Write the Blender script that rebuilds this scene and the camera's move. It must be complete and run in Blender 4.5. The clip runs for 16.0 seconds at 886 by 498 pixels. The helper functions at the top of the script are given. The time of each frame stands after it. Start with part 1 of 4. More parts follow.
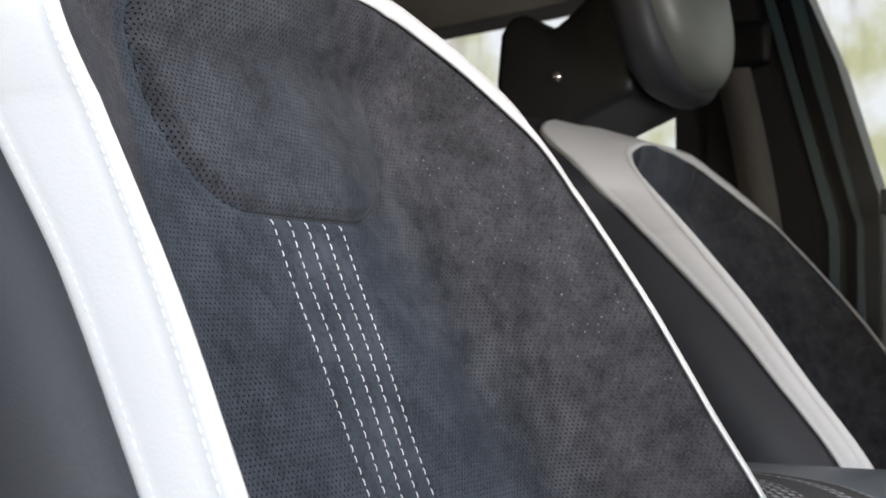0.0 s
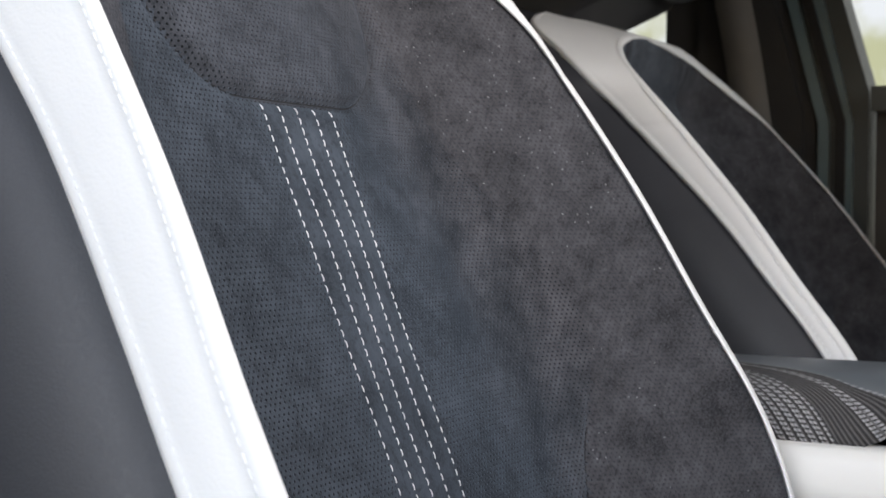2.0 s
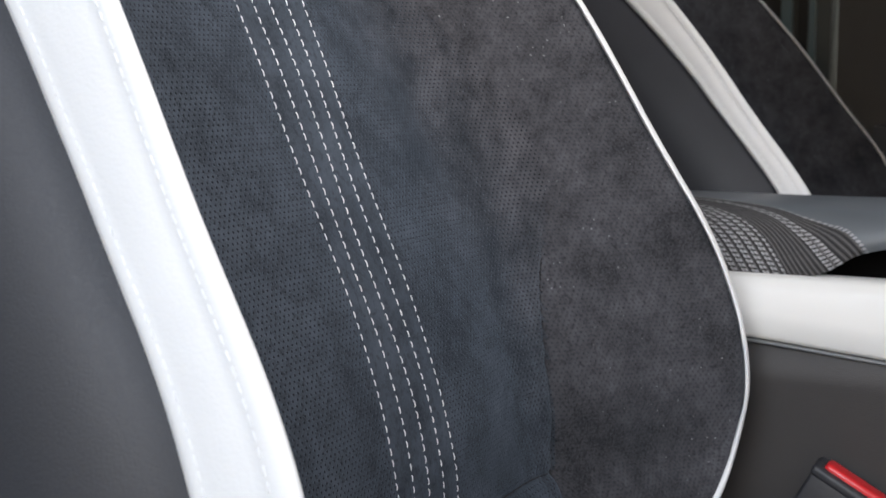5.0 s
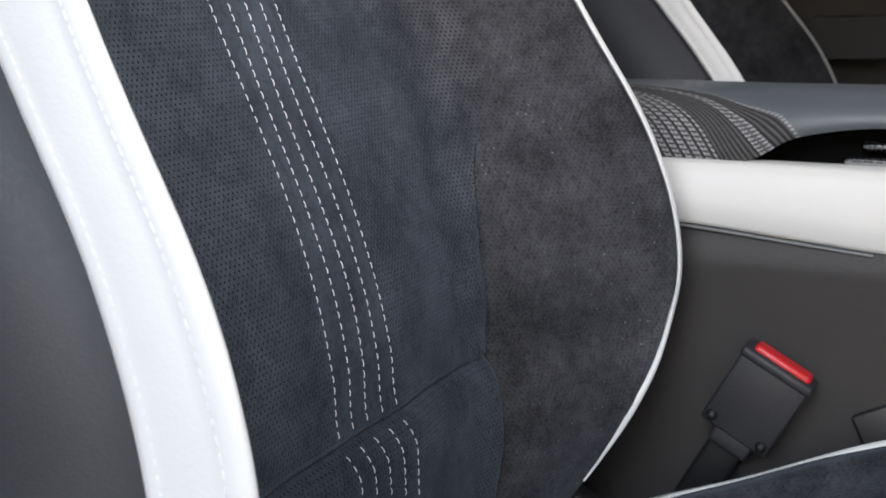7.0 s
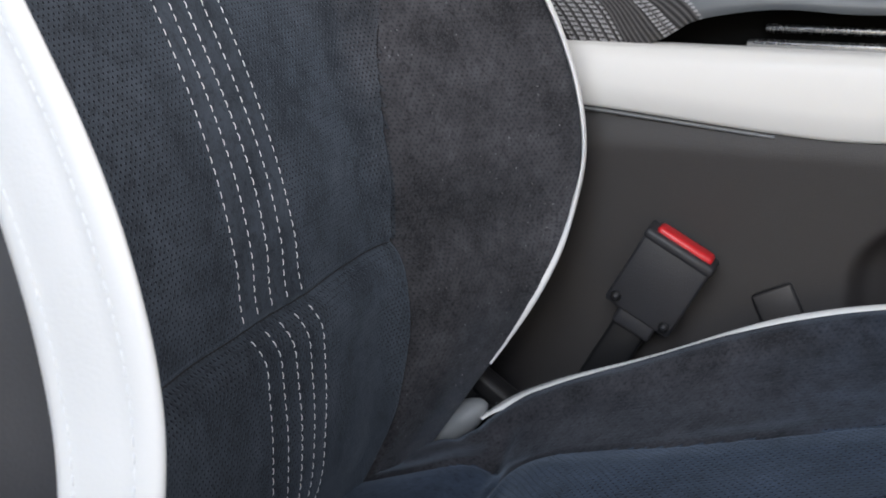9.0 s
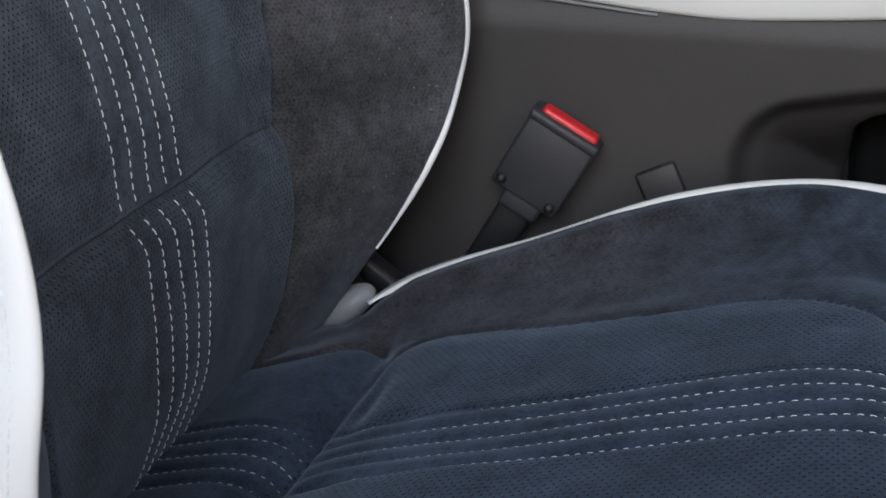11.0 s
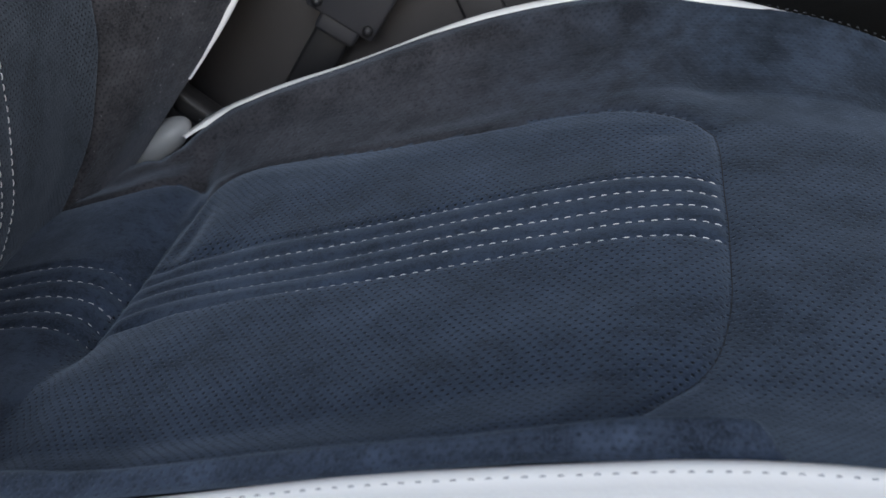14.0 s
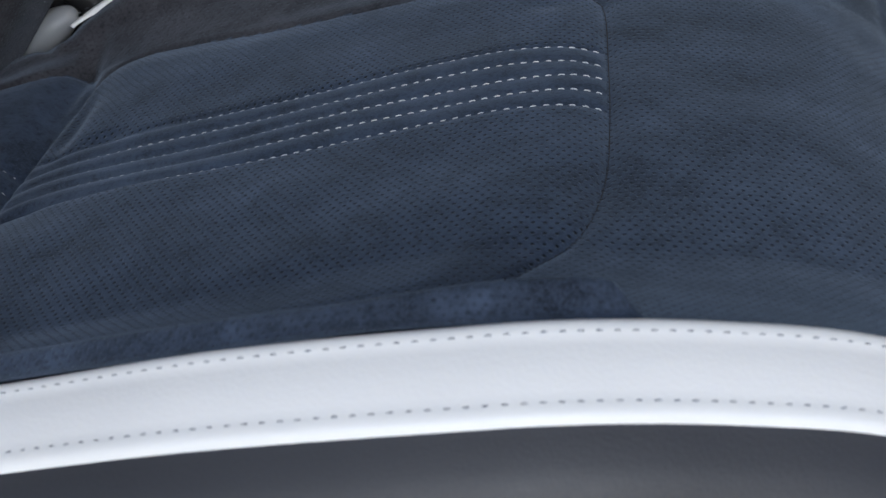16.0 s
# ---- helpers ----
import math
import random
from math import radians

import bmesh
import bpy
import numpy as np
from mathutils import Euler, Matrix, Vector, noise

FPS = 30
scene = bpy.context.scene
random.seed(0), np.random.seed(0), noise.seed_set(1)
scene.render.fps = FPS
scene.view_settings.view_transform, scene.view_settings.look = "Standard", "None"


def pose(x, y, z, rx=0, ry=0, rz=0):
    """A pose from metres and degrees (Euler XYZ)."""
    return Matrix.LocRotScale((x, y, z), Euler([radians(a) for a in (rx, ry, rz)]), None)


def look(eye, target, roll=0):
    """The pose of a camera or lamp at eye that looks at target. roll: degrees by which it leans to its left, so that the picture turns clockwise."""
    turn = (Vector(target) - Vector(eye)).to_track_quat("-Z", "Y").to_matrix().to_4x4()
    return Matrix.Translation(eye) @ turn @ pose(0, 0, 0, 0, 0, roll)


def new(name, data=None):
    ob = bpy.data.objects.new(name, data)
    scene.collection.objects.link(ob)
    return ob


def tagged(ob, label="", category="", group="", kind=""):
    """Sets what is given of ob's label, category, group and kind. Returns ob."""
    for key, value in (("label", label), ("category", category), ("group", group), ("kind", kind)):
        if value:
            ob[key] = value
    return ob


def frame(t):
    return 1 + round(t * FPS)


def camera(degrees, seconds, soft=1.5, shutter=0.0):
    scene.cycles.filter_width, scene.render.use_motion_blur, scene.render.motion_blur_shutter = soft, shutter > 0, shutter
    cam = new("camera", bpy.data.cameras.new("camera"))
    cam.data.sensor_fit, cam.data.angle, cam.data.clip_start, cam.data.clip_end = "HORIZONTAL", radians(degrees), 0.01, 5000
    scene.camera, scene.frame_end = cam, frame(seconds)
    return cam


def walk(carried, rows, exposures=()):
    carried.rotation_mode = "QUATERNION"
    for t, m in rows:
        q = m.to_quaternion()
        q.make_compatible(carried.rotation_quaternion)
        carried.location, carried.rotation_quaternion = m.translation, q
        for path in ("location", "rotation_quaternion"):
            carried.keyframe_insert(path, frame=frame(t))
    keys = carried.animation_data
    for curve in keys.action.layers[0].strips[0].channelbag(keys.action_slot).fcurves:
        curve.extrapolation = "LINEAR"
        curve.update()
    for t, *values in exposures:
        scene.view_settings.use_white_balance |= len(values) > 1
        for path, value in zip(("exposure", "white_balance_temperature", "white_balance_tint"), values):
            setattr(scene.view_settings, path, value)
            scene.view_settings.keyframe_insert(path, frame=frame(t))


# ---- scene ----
# ---------------------------------------------------------------- camera
EYE, YC = 1.15, 0.588          # eye height at the start; centre line of the near seat
cam = camera(37.0, 16.0, soft=1.5)
cam.data.dof.use_dof = True
cam.data.dof.focus_distance = 0.63
cam.data.dof.aperture_fstop = 20.0
ROWS = [
    (0.0, 0.0000, 0.0000, 0.0000, 28.614, 2.681, 0.000),
    (0.5, -0.0026, 0.0009, -0.0013, 28.375, 1.557, -0.161),
    (1.0, -0.0039, 0.0013, -0.0030, 28.211, 0.477, -0.251),
    (1.5, -0.0041, 0.0014, -0.0052, 28.095, -0.569, -0.285),
    (2.0, -0.0034, 0.0012, -0.0076, 28.001, -1.589, -0.275),
    (2.5, -0.0020, 0.0008, -0.0103, 27.906, -2.591, -0.232),
    (3.0, -0.0002, 0.0003, -0.0131, 27.788, -3.582, -0.167),
    (3.5, 0.0019, -0.0002, -0.0160, 27.630, -4.570, -0.089),
    (4.0, 0.0042, -0.0008, -0.0190, 27.415, -5.558, -0.005),
    (4.5, 0.0065, -0.0012, -0.0219, 27.129, -6.553, 0.075),
    (5.0, 0.0087, -0.0015, -0.0248, 26.760, -7.559, 0.147),
    (5.5, 0.0107, -0.0016, -0.0276, 26.301, -8.579, 0.205),
    (6.0, 0.0124, -0.0016, -0.0303, 25.743, -9.617, 0.244),
    (6.5, 0.0138, -0.0013, -0.0329, 25.082, -10.673, 0.261),
    (7.0, 0.0148, -0.0008, -0.0354, 24.317, -11.750, 0.254),
    (7.5, 0.0155, -0.0001, -0.0376, 23.448, -12.848, 0.222),
    (8.0, 0.0157, 0.0010, -0.0398, 22.476, -13.967, 0.165),
    (8.5, 0.0157, 0.0022, -0.0418, 21.408, -15.106, 0.083),
    (9.0, 0.0153, 0.0037, -0.0436, 20.250, -16.264, -0.022),
    (9.5, 0.0146, 0.0055, -0.0454, 19.012, -17.438, -0.148),
    (10.0, 0.0138, 0.0075, -0.0471, 17.706, -18.625, -0.290),
    (10.5, 0.0129, 0.0096, -0.0488, 16.347, -19.821, -0.443),
    (11.0, 0.0121, 0.0119, -0.0504, 14.950, -21.023, -0.602),
    (11.5, 0.0114, 0.0143, -0.0521, 13.536, -22.224, -0.761),
    (12.0, 0.0111, 0.0167, -0.0540, 12.126, -23.418, -0.910),
    (12.5, 0.0113, 0.0191, -0.0566, 10.743, -24.548, -1.042),
    (13.0, 0.0122, 0.0215, -0.0604, 9.414, -25.571, -1.146),
    (13.5, 0.0141, 0.0237, -0.0645, 8.166, -26.578, -1.212),
    (14.0, 0.0171, 0.0257, -0.0672, 7.031, -27.701, -1.227),
    (14.5, 0.0215, 0.0274, -0.0692, 6.042, -28.877, -1.179),
    (15.0, 0.0276, 0.0287, -0.0715, 5.234, -30.010, -1.055),
    (15.5, 0.0357, 0.0294, -0.0742, 4.646, -31.103, -0.838),
    (16.0, 0.0461, 0.0296, -0.0774, 4.317, -32.137, -0.513),
]
walk(cam, [(t, pose(x, y, EYE + z, 90 + pitch, 0, yaw) @ pose(0, 0, 0, 0, 0, -roll)) for t, x, y, z, yaw, pitch, roll in ROWS],
     [(0.0, -0.02, 6450, 12), (7.0, 0.0, 6450, 12), (12.0, -0.05, 6440, 12), (14.5, 0.11, 6450, 12), (16.0, 0.11, 6450, 12)])

# ---------------------------------------------------------------- light
world = bpy.data.worlds.new("sky")
scene.world = world
world.use_nodes = True
wn = world.node_tree.nodes
bg = wn["Background"]
skytex = wn.new("ShaderNodeTexSky")
skytex.sky_type = "NISHITA"
skytex.sun_disc = False
skytex.sun_elevation, skytex.sun_rotation = radians(25), radians(175)
world.node_tree.links.new(skytex.outputs[0], bg.inputs[0])
bg.inputs[1].default_value = 0.145
sun = new("sun", bpy.data.lights.new("sun", "SUN"))
sun.data.energy, sun.data.angle, sun.data.color = 2.05, radians(28), (0.79, 0.895, 1.0)
sun.matrix_world = look((0.35, -4.0, 3.6), (0, 0.6, 0.9))

# daylight that falls in through the windscreen
windscreen = new("windscreen_daylight", bpy.data.lights.new("windscreen_daylight", "AREA"))
windscreen.data.shape, windscreen.data.size, windscreen.data.size_y = "RECTANGLE", 0.65, 0.42
windscreen.data.energy, windscreen.data.color = 9.2, (1.0, 0.96, 0.94)
windscreen.data.spread = radians(95)
windscreen.matrix_world = look((1.0, YC - 0.06, EYE + 0.36), (-0.35, YC - 0.16, EYE + 0.08))


# ---------------------------------------------------------------- materials
def material(name):
    m = bpy.data.materials.new(name)
    m.use_nodes = True
    return m, m.node_tree.nodes, m.node_tree.links, m.node_tree.nodes["Principled BSDF"]


def mix_colors(nt, links, fac, a, b):
    n = nt.new("ShaderNodeMix")
    n.data_type = "RGBA"
    links.new(fac, n.inputs[0])
    for sock, v in ((n.inputs[6], a), (n.inputs[7], b)):
        if isinstance(v, tuple):
            sock.default_value = (*v, 1)
        else:
            links.new(v, sock)
    return n.outputs[2]


def noise_node(nt, links, coord, scale, detail=3.0, rough=0.55):
    n = nt.new("ShaderNodeTexNoise")
    n.inputs["Scale"].default_value = scale
    n.inputs["Detail"].default_value = detail
    n.inputs["Roughness"].default_value = rough
    links.new(coord, n.inputs["Vector"])
    return n.outputs["Fac"]


def ramp(nt, links, fac, lo, hi, a=0.0, b=1.0):
    n = nt.new("ShaderNodeMapRange")
    n.inputs[1].default_value, n.inputs[2].default_value = lo, hi
    n.inputs[3].default_value, n.inputs[4].default_value = a, b
    links.new(fac, n.inputs[0])
    return n.outputs[0]


def math_node(nt, links, op, a, b=None):
    n = nt.new("ShaderNodeMath")
    n.operation = op
    for sock, v in zip(n.inputs, (a, b)):
        if v is None:
            continue
        if isinstance(v, (int, float)):
            sock.default_value = v
        else:
            links.new(v, sock)
    return n.outputs[0]


def plain(name, color, rough=0.5, metal=0.0, grain=400.0, bump=0.05, vary=0.12, coat=0.0, spec=0.5):
    """A surface with fine grain and slow variation."""
    m, nt, ln, b = material(name)
    tc = nt.new("ShaderNodeTexCoord").outputs["Object"]
    slow = noise_node(nt, ln, tc, 14.0, 4)
    fine = noise_node(nt, ln, tc, grain, 2)
    c0 = tuple(max(0, c * (1 - vary)) for c in color)
    c1 = tuple(min(1, c * (1 + vary)) for c in color)
    ln.new(mix_colors(nt, ln, ramp(nt, ln, slow, 0.3, 0.7), c0, c1), b.inputs["Base Color"])
    ln.new(ramp(nt, ln, fine, 0.3, 0.7, max(0.02, rough - 0.07), min(1, rough + 0.07)), b.inputs["Roughness"])
    b.inputs["Metallic"].default_value = metal
    b.inputs["Coat Weight"].default_value = coat
    b.inputs["Specular IOR Level"].default_value = spec
    if bump:
        bn = nt.new("ShaderNodeBump")
        bn.inputs["Strength"].default_value = bump
        bn.inputs["Distance"].default_value = 0.001
        ln.new(fine, bn.inputs["Height"])
        ln.new(bn.outputs[0], b.inputs["Normal"])
    return m


def suede(name, holes=1.0, pitch=0.0036, color=(0.0315, 0.0347, 0.0415), specks=0.0, fore=None, flank=None):
    """Napped suede with rubbed patches; punched with small holes in staggered rows (UV in metres)."""
    m, nt, ln, b = material(name)
    uv = nt.new("ShaderNodeTexCoord").outputs["UV"]
    ob = nt.new("ShaderNodeTexCoord").outputs["Object"]
    patch = noise_node(nt, ln, ob, 26.0, 6, 0.62)
    big = noise_node(nt, ln, ob, 7.0, 3)
    fibre = noise_node(nt, ln, ob, 900.0, 3, 0.7)
    rub = math_node(nt, ln, "ADD", math_node(nt, ln, "MULTIPLY", patch, 0.75), math_node(nt, ln, "MULTIPLY", big, 0.25))
    mid = noise_node(nt, ln, ob, 95.0, 4, 0.65)
    rub = math_node(nt, ln, "ADD", math_node(nt, ln, "MULTIPLY", rub, 0.72), math_node(nt, ln, "MULTIPLY", mid, 0.28))
    rub = ramp(nt, ln, rub, 0.40, 0.63)
    lo = tuple(c * 0.42 for c in color)
    hi = tuple(c * 2.3 for c in color)
    col = mix_colors(nt, ln, rub, lo, hi)
    col = mix_colors(nt, ln, ramp(nt, ln, fibre, 0.38, 0.72, 0.0, 0.8), col, tuple(c * 1.9 for c in color))
    fleck = noise_node(nt, ln, ob, 330.0, 3, 0.6)
    col = mix_colors(nt, ln, ramp(nt, ln, fleck, 0.48, 0.30, 0.0, 0.60), col, tuple(c * 0.35 for c in color))
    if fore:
        # charcoal at the rear to blue at the front: warm and sky light coloured in
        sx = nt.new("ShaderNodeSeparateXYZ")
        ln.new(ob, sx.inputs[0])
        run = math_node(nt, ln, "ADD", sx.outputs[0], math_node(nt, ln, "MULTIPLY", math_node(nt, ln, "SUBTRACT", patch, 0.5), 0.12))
        sky_tinted = mix_colors(nt, ln, rub, tuple(c * 0.55 for c in fore), tuple(c * 2.1 for c in fore))
        col = mix_colors(nt, ln, ramp(nt, ln, run, 0.02, 0.20), col, sky_tinted)
    if flank:
        # browner towards the shoulder and the console side: warm light put into the colour
        sy = nt.new("ShaderNodeSeparateXYZ")
        ln.new(ob, sy.inputs[0])
        run = math_node(nt, ln, "ADD", sy.outputs[1], math_node(nt, ln, "MULTIPLY", math_node(nt, ln, "SUBTRACT", sy.outputs[2], 0.52), 0.35))
        run = math_node(nt, ln, "ADD", run, math_node(nt, ln, "MULTIPLY", math_node(nt, ln, "SUBTRACT", patch, 0.5), 0.10))
        warm_tone = mix_colors(nt, ln, rub, tuple(c * 0.52 for c in flank), tuple(c * 2.3 for c in flank))
        col = mix_colors(nt, ln, ramp(nt, ln, run, 0.08, 0.20), col, warm_tone)
    height = math_node(nt, ln, "MULTIPLY", fibre, 0.5)
    if holes:
        sep = nt.new("ShaderNodeSeparateXYZ")
        ln.new(uv, sep.inputs[0])
        masks = []
        for off in (0.0, 0.5):
            fx = math_node(nt, ln, "ADD", math_node(nt, ln, "DIVIDE", sep.outputs[0], pitch), off + 0.25)
            fy = math_node(nt, ln, "ADD", math_node(nt, ln, "DIVIDE", sep.outputs[1], pitch * 1.5), off + 0.25)
            dx = math_node(nt, ln, "SUBTRACT", math_node(nt, ln, "FRACT", fx), 0.5)
            dy = math_node(nt, ln, "MULTIPLY", math_node(nt, ln, "SUBTRACT", math_node(nt, ln, "FRACT", fy), 0.5), 1.5)
            d2 = math_node(nt, ln, "ADD", math_node(nt, ln, "MULTIPLY", dx, dx), math_node(nt, ln, "MULTIPLY", dy, dy))
            masks.append(ramp(nt, ln, math_node(nt, ln, "SQRT", d2), 0.155, 0.215, 1.0, 0.0))
        hole = math_node(nt, ln, "MULTIPLY", math_node(nt, ln, "MAXIMUM", masks[0], masks[1]), math_node(nt, ln, "MULTIPLY", ramp(nt, ln, patch, 0.30, 0.55, 0.8, 1.0), holes))
        col = mix_colors(nt, ln, hole, col, (0.005, 0.005, 0.006))
        if specks:
            # lint caught in some of the holes
            sc = nt.new("ShaderNodeVectorMath")
            sc.operation = "SCALE"
            sc.inputs[3].default_value = 1 / (pitch * 1.5)
            ln.new(uv, sc.inputs[0])
            vor = nt.new("ShaderNodeTexVoronoi")
            vor.inputs["Scale"].default_value = 1.0
            vor.inputs["Randomness"].default_value = 0.35
            ln.new(sc.outputs[0], vor.inputs["Vector"])
            some = math_node(nt, ln, "GREATER_THAN", ramp(nt, ln, vor.outputs["Color"], 0, 1), 0.45)
            zone = ramp(nt, ln, big, 0.42, 0.58)
            dot = math_node(nt, ln, "MULTIPLY", math_node(nt, ln, "MULTIPLY", ramp(nt, ln, vor.outputs["Distance"], 0.05, 0.095, 1.0, 0.0), some), math_node(nt, ln, "MULTIPLY", zone, specks))
            col = mix_colors(nt, ln, dot, col, (0.42, 0.42, 0.44))
        height = math_node(nt, ln, "SUBTRACT", height, math_node(nt, ln, "MULTIPLY", hole, 1.2))
    ln.new(col, b.inputs["Base Color"])
    b.inputs["Roughness"].default_value = 0.95
    b.inputs["Specular IOR Level"].default_value = 0.15
    b.inputs["Sheen Weight"].default_value = 0.22
    b.inputs["Sheen Roughness"].default_value = 0.45
    b.inputs["Sheen Tint"].default_value = (0.62, 0.78, 1.0, 1)
    bn = nt.new("ShaderNodeBump")
    bn.inputs["Strength"].default_value = 0.6
    bn.inputs["Distance"].default_value = 0.0006
    ln.new(height, bn.inputs["Height"])
    ln.new(bn.outputs[0], b.inputs["Normal"])
    return m


# suede tone with the warm light on wing and shoulder coloured in
WARM_LIT = (0.0362, 0.0358, 0.0395)
SUEDE = suede("perforated_suede", color=(0.0310, 0.0372, 0.0462), flank=WARM_LIT)
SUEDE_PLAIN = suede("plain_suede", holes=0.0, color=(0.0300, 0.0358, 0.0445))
SUEDE_WING = suede("wing_suede", holes=0.45, color=WARM_LIT, specks=0.9)
SUEDE_PAD = suede("shoulder_suede", color=(0.0335, 0.0362, 0.0425), flank=WARM_LIT)
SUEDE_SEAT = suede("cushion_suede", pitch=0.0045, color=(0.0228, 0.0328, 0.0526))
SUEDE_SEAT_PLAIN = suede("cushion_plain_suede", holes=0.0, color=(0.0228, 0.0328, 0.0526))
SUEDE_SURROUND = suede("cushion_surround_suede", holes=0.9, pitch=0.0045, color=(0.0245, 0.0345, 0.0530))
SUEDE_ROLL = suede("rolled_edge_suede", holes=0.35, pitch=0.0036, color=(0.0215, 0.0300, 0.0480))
# its blue front end is sky light put into the colour
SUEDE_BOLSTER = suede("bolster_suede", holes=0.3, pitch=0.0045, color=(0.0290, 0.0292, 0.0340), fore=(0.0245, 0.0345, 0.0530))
WHITE = plain("white_leather", (0.755, 0.757, 0.757), 0.5, grain=700, bump=0.12, vary=0.02)
THREAD = plain("white_thread", (0.78, 0.79, 0.80), 0.7, grain=2500, bump=0.3, vary=0.04)
# the same white thread, darkened for the weaker light on the cushion
SHADED_THREAD = plain("shaded_white_thread", (0.52, 0.54, 0.56), 0.8, grain=2500, bump=0.3, vary=0.1)
GREY_THREAD = plain("grey_thread", (0.16, 0.17, 0.20), 0.7, grain=2500, bump=0.3, vary=0.1)
# near black for cords that darken the seam grooves like shade
SEAM = plain("seam_shade", (0.010, 0.010, 0.012), 0.9, grain=2000, bump=0.2, vary=0.2)
LEATHER = plain("dark_leather", (0.0295, 0.0310, 0.0368), 0.52, grain=900, bump=0.12, vary=0.08, spec=0.38)
PLASTIC = plain("dark_plastic", (0.036, 0.033, 0.033), 0.55, grain=1200, bump=0.3, vary=0.06)
BLACK = plain("black_plastic", (0.011, 0.011, 0.012), 0.45, grain=900, bump=0.15, vary=0.1, spec=0.25)
TRIM = plain("white_trim", (0.74, 0.728, 0.705), 0.38, grain=800, bump=0.04, vary=0.015)


# ---------------------------------------------------------------- geometry helpers
def part(name, bm, mat, parent, label="", smooth=True):
    me = bpy.data.meshes.new(name)
    bm.to_mesh(me)
    bm.free()
    return part_mesh(name, me, mat, parent, label, smooth)


def part_mesh(name, me, mat, parent, label="", smooth=True):
    me.materials.append(mat)
    if smooth:
        me.polygons.foreach_set("use_smooth", [True] * len(me.polygons))
    ob = new(name, me)
    ob.parent = parent
    if label:
        tagged(ob, label)
    return ob


def thing(name, at, label, category, group="", kind=""):
    e = new(name)
    e.location = at
    e.empty_display_size = 0.1
    return tagged(e, label, category, group, kind)


def mesh_from(name, verts, faces, uvs=None):
    """Mesh of numpy vertices; uvs: one pair for each vertex."""
    me = bpy.data.meshes.new(name)
    me.from_pydata([tuple(v) for v in verts], [], [tuple(int(i) for i in f) for f in faces])
    if uvs is not None:
        lay = me.uv_layers.new(name="uv")
        idx = np.zeros(len(me.loops), dtype=np.int32)
        me.loops.foreach_get("vertex_index", idx)
        lay.data.foreach_set("uv", np.asarray(uvs, dtype=np.float32)[idx].ravel())
    me.update()
    return me


def grid_faces(nr, nc, closed=False):
    f = []
    for i in range(nr - 1):
        for j in range(nc if closed else nc - 1):
            k = (j + 1) % nc
            f.append((i * nc + j, i * nc + k, (i + 1) * nc + k, (i + 1) * nc + j))
    return np.array(f)


def split_grid(name_of, P, UV, region, flip=False):
    """Cuts a grid (rows x columns) of points into one mesh for each region."""
    nr, nc = P.shape[:2]
    F = grid_faces(nr, nc)
    if flip:
        F = F[:, ::-1]
    V, U = P.reshape(-1, 3), UV.reshape(-1, 2)
    rf = region.reshape(-1)[F]
    rf = np.sort(rf, axis=1)[:, 1]
    out = {}
    for r in np.unique(rf):
        f = F[rf == r]
        ids, inv = np.unique(f, return_inverse=True)
        out[r] = mesh_from(name_of[r], V[ids], inv.reshape(f.shape), U[ids])
    return out


def curve_fn(table):
    xs, ys = np.array(table).T
    o = np.argsort(xs)
    xs, ys = xs[o], ys[o]
    # monotone-ish cubic through the table
    d = np.gradient(ys, xs)

    def f(x):
        x = np.clip(np.asarray(x, float), xs[0], xs[-1])
        i = np.clip(np.searchsorted(xs, x) - 1, 0, len(xs) - 2)
        h = xs[i + 1] - xs[i]
        s = (x - xs[i]) / h
        return ((2 * s**3 - 3 * s**2 + 1) * ys[i] + (s**3 - 2 * s**2 + s) * h * d[i]
                + (3 * s**2 - 2 * s**3) * ys[i + 1] + (s**3 - s**2) * h * d[i + 1])
    return f


def smooth01(x):
    x = np.clip(x, 0, 1)
    return x * x * (3 - 2 * x)


def sweep(path, section, name, closed=False):
    """Sweeps a section over a path. path: list of (point, a, b) with unit axes; section(i): list of (u, v)."""
    V = []
    n = None
    for i, (p, a, b) in enumerate(path):
        s = section(i)
        n = len(s)
        for u, v in s:
            V.append(np.asarray(p) + u * np.asarray(a) + v * np.asarray(b))
    V = np.array(V)
    arc = np.r_[0, np.cumsum([np.linalg.norm(np.subtract(path[i + 1][0], path[i][0])) for i in range(len(path) - 1)])]
    sec = np.array([0] + list(np.cumsum([math.dist(section(0)[k], section(0)[k + 1]) for k in range(n - 1)])))
    UV = np.stack(np.meshgrid(sec, arc), -1).reshape(-1, 2)
    return mesh_from(name, V, grid_faces(len(path), n, closed), UV)


def tube(points, radius, name, sides=8):
    """A round cord through points."""
    P = np.array(points, float)
    T = np.gradient(P, axis=0)
    T /= np.linalg.norm(T, axis=1)[:, None]
    ref = np.array([0.3, 0.2, 1.0])
    A = np.cross(T, ref)
    A /= np.linalg.norm(A, axis=1)[:, None]
    B = np.cross(T, A)
    ang = np.linspace(0, 2 * np.pi, sides, endpoint=False)
    V = P[:, None] + radius * (np.cos(ang)[None, :, None] * A[:, None] + np.sin(ang)[None, :, None] * B[:, None])
    me = mesh_from(name, V.reshape(-1, 3), grid_faces(len(P), sides, True))
    return me


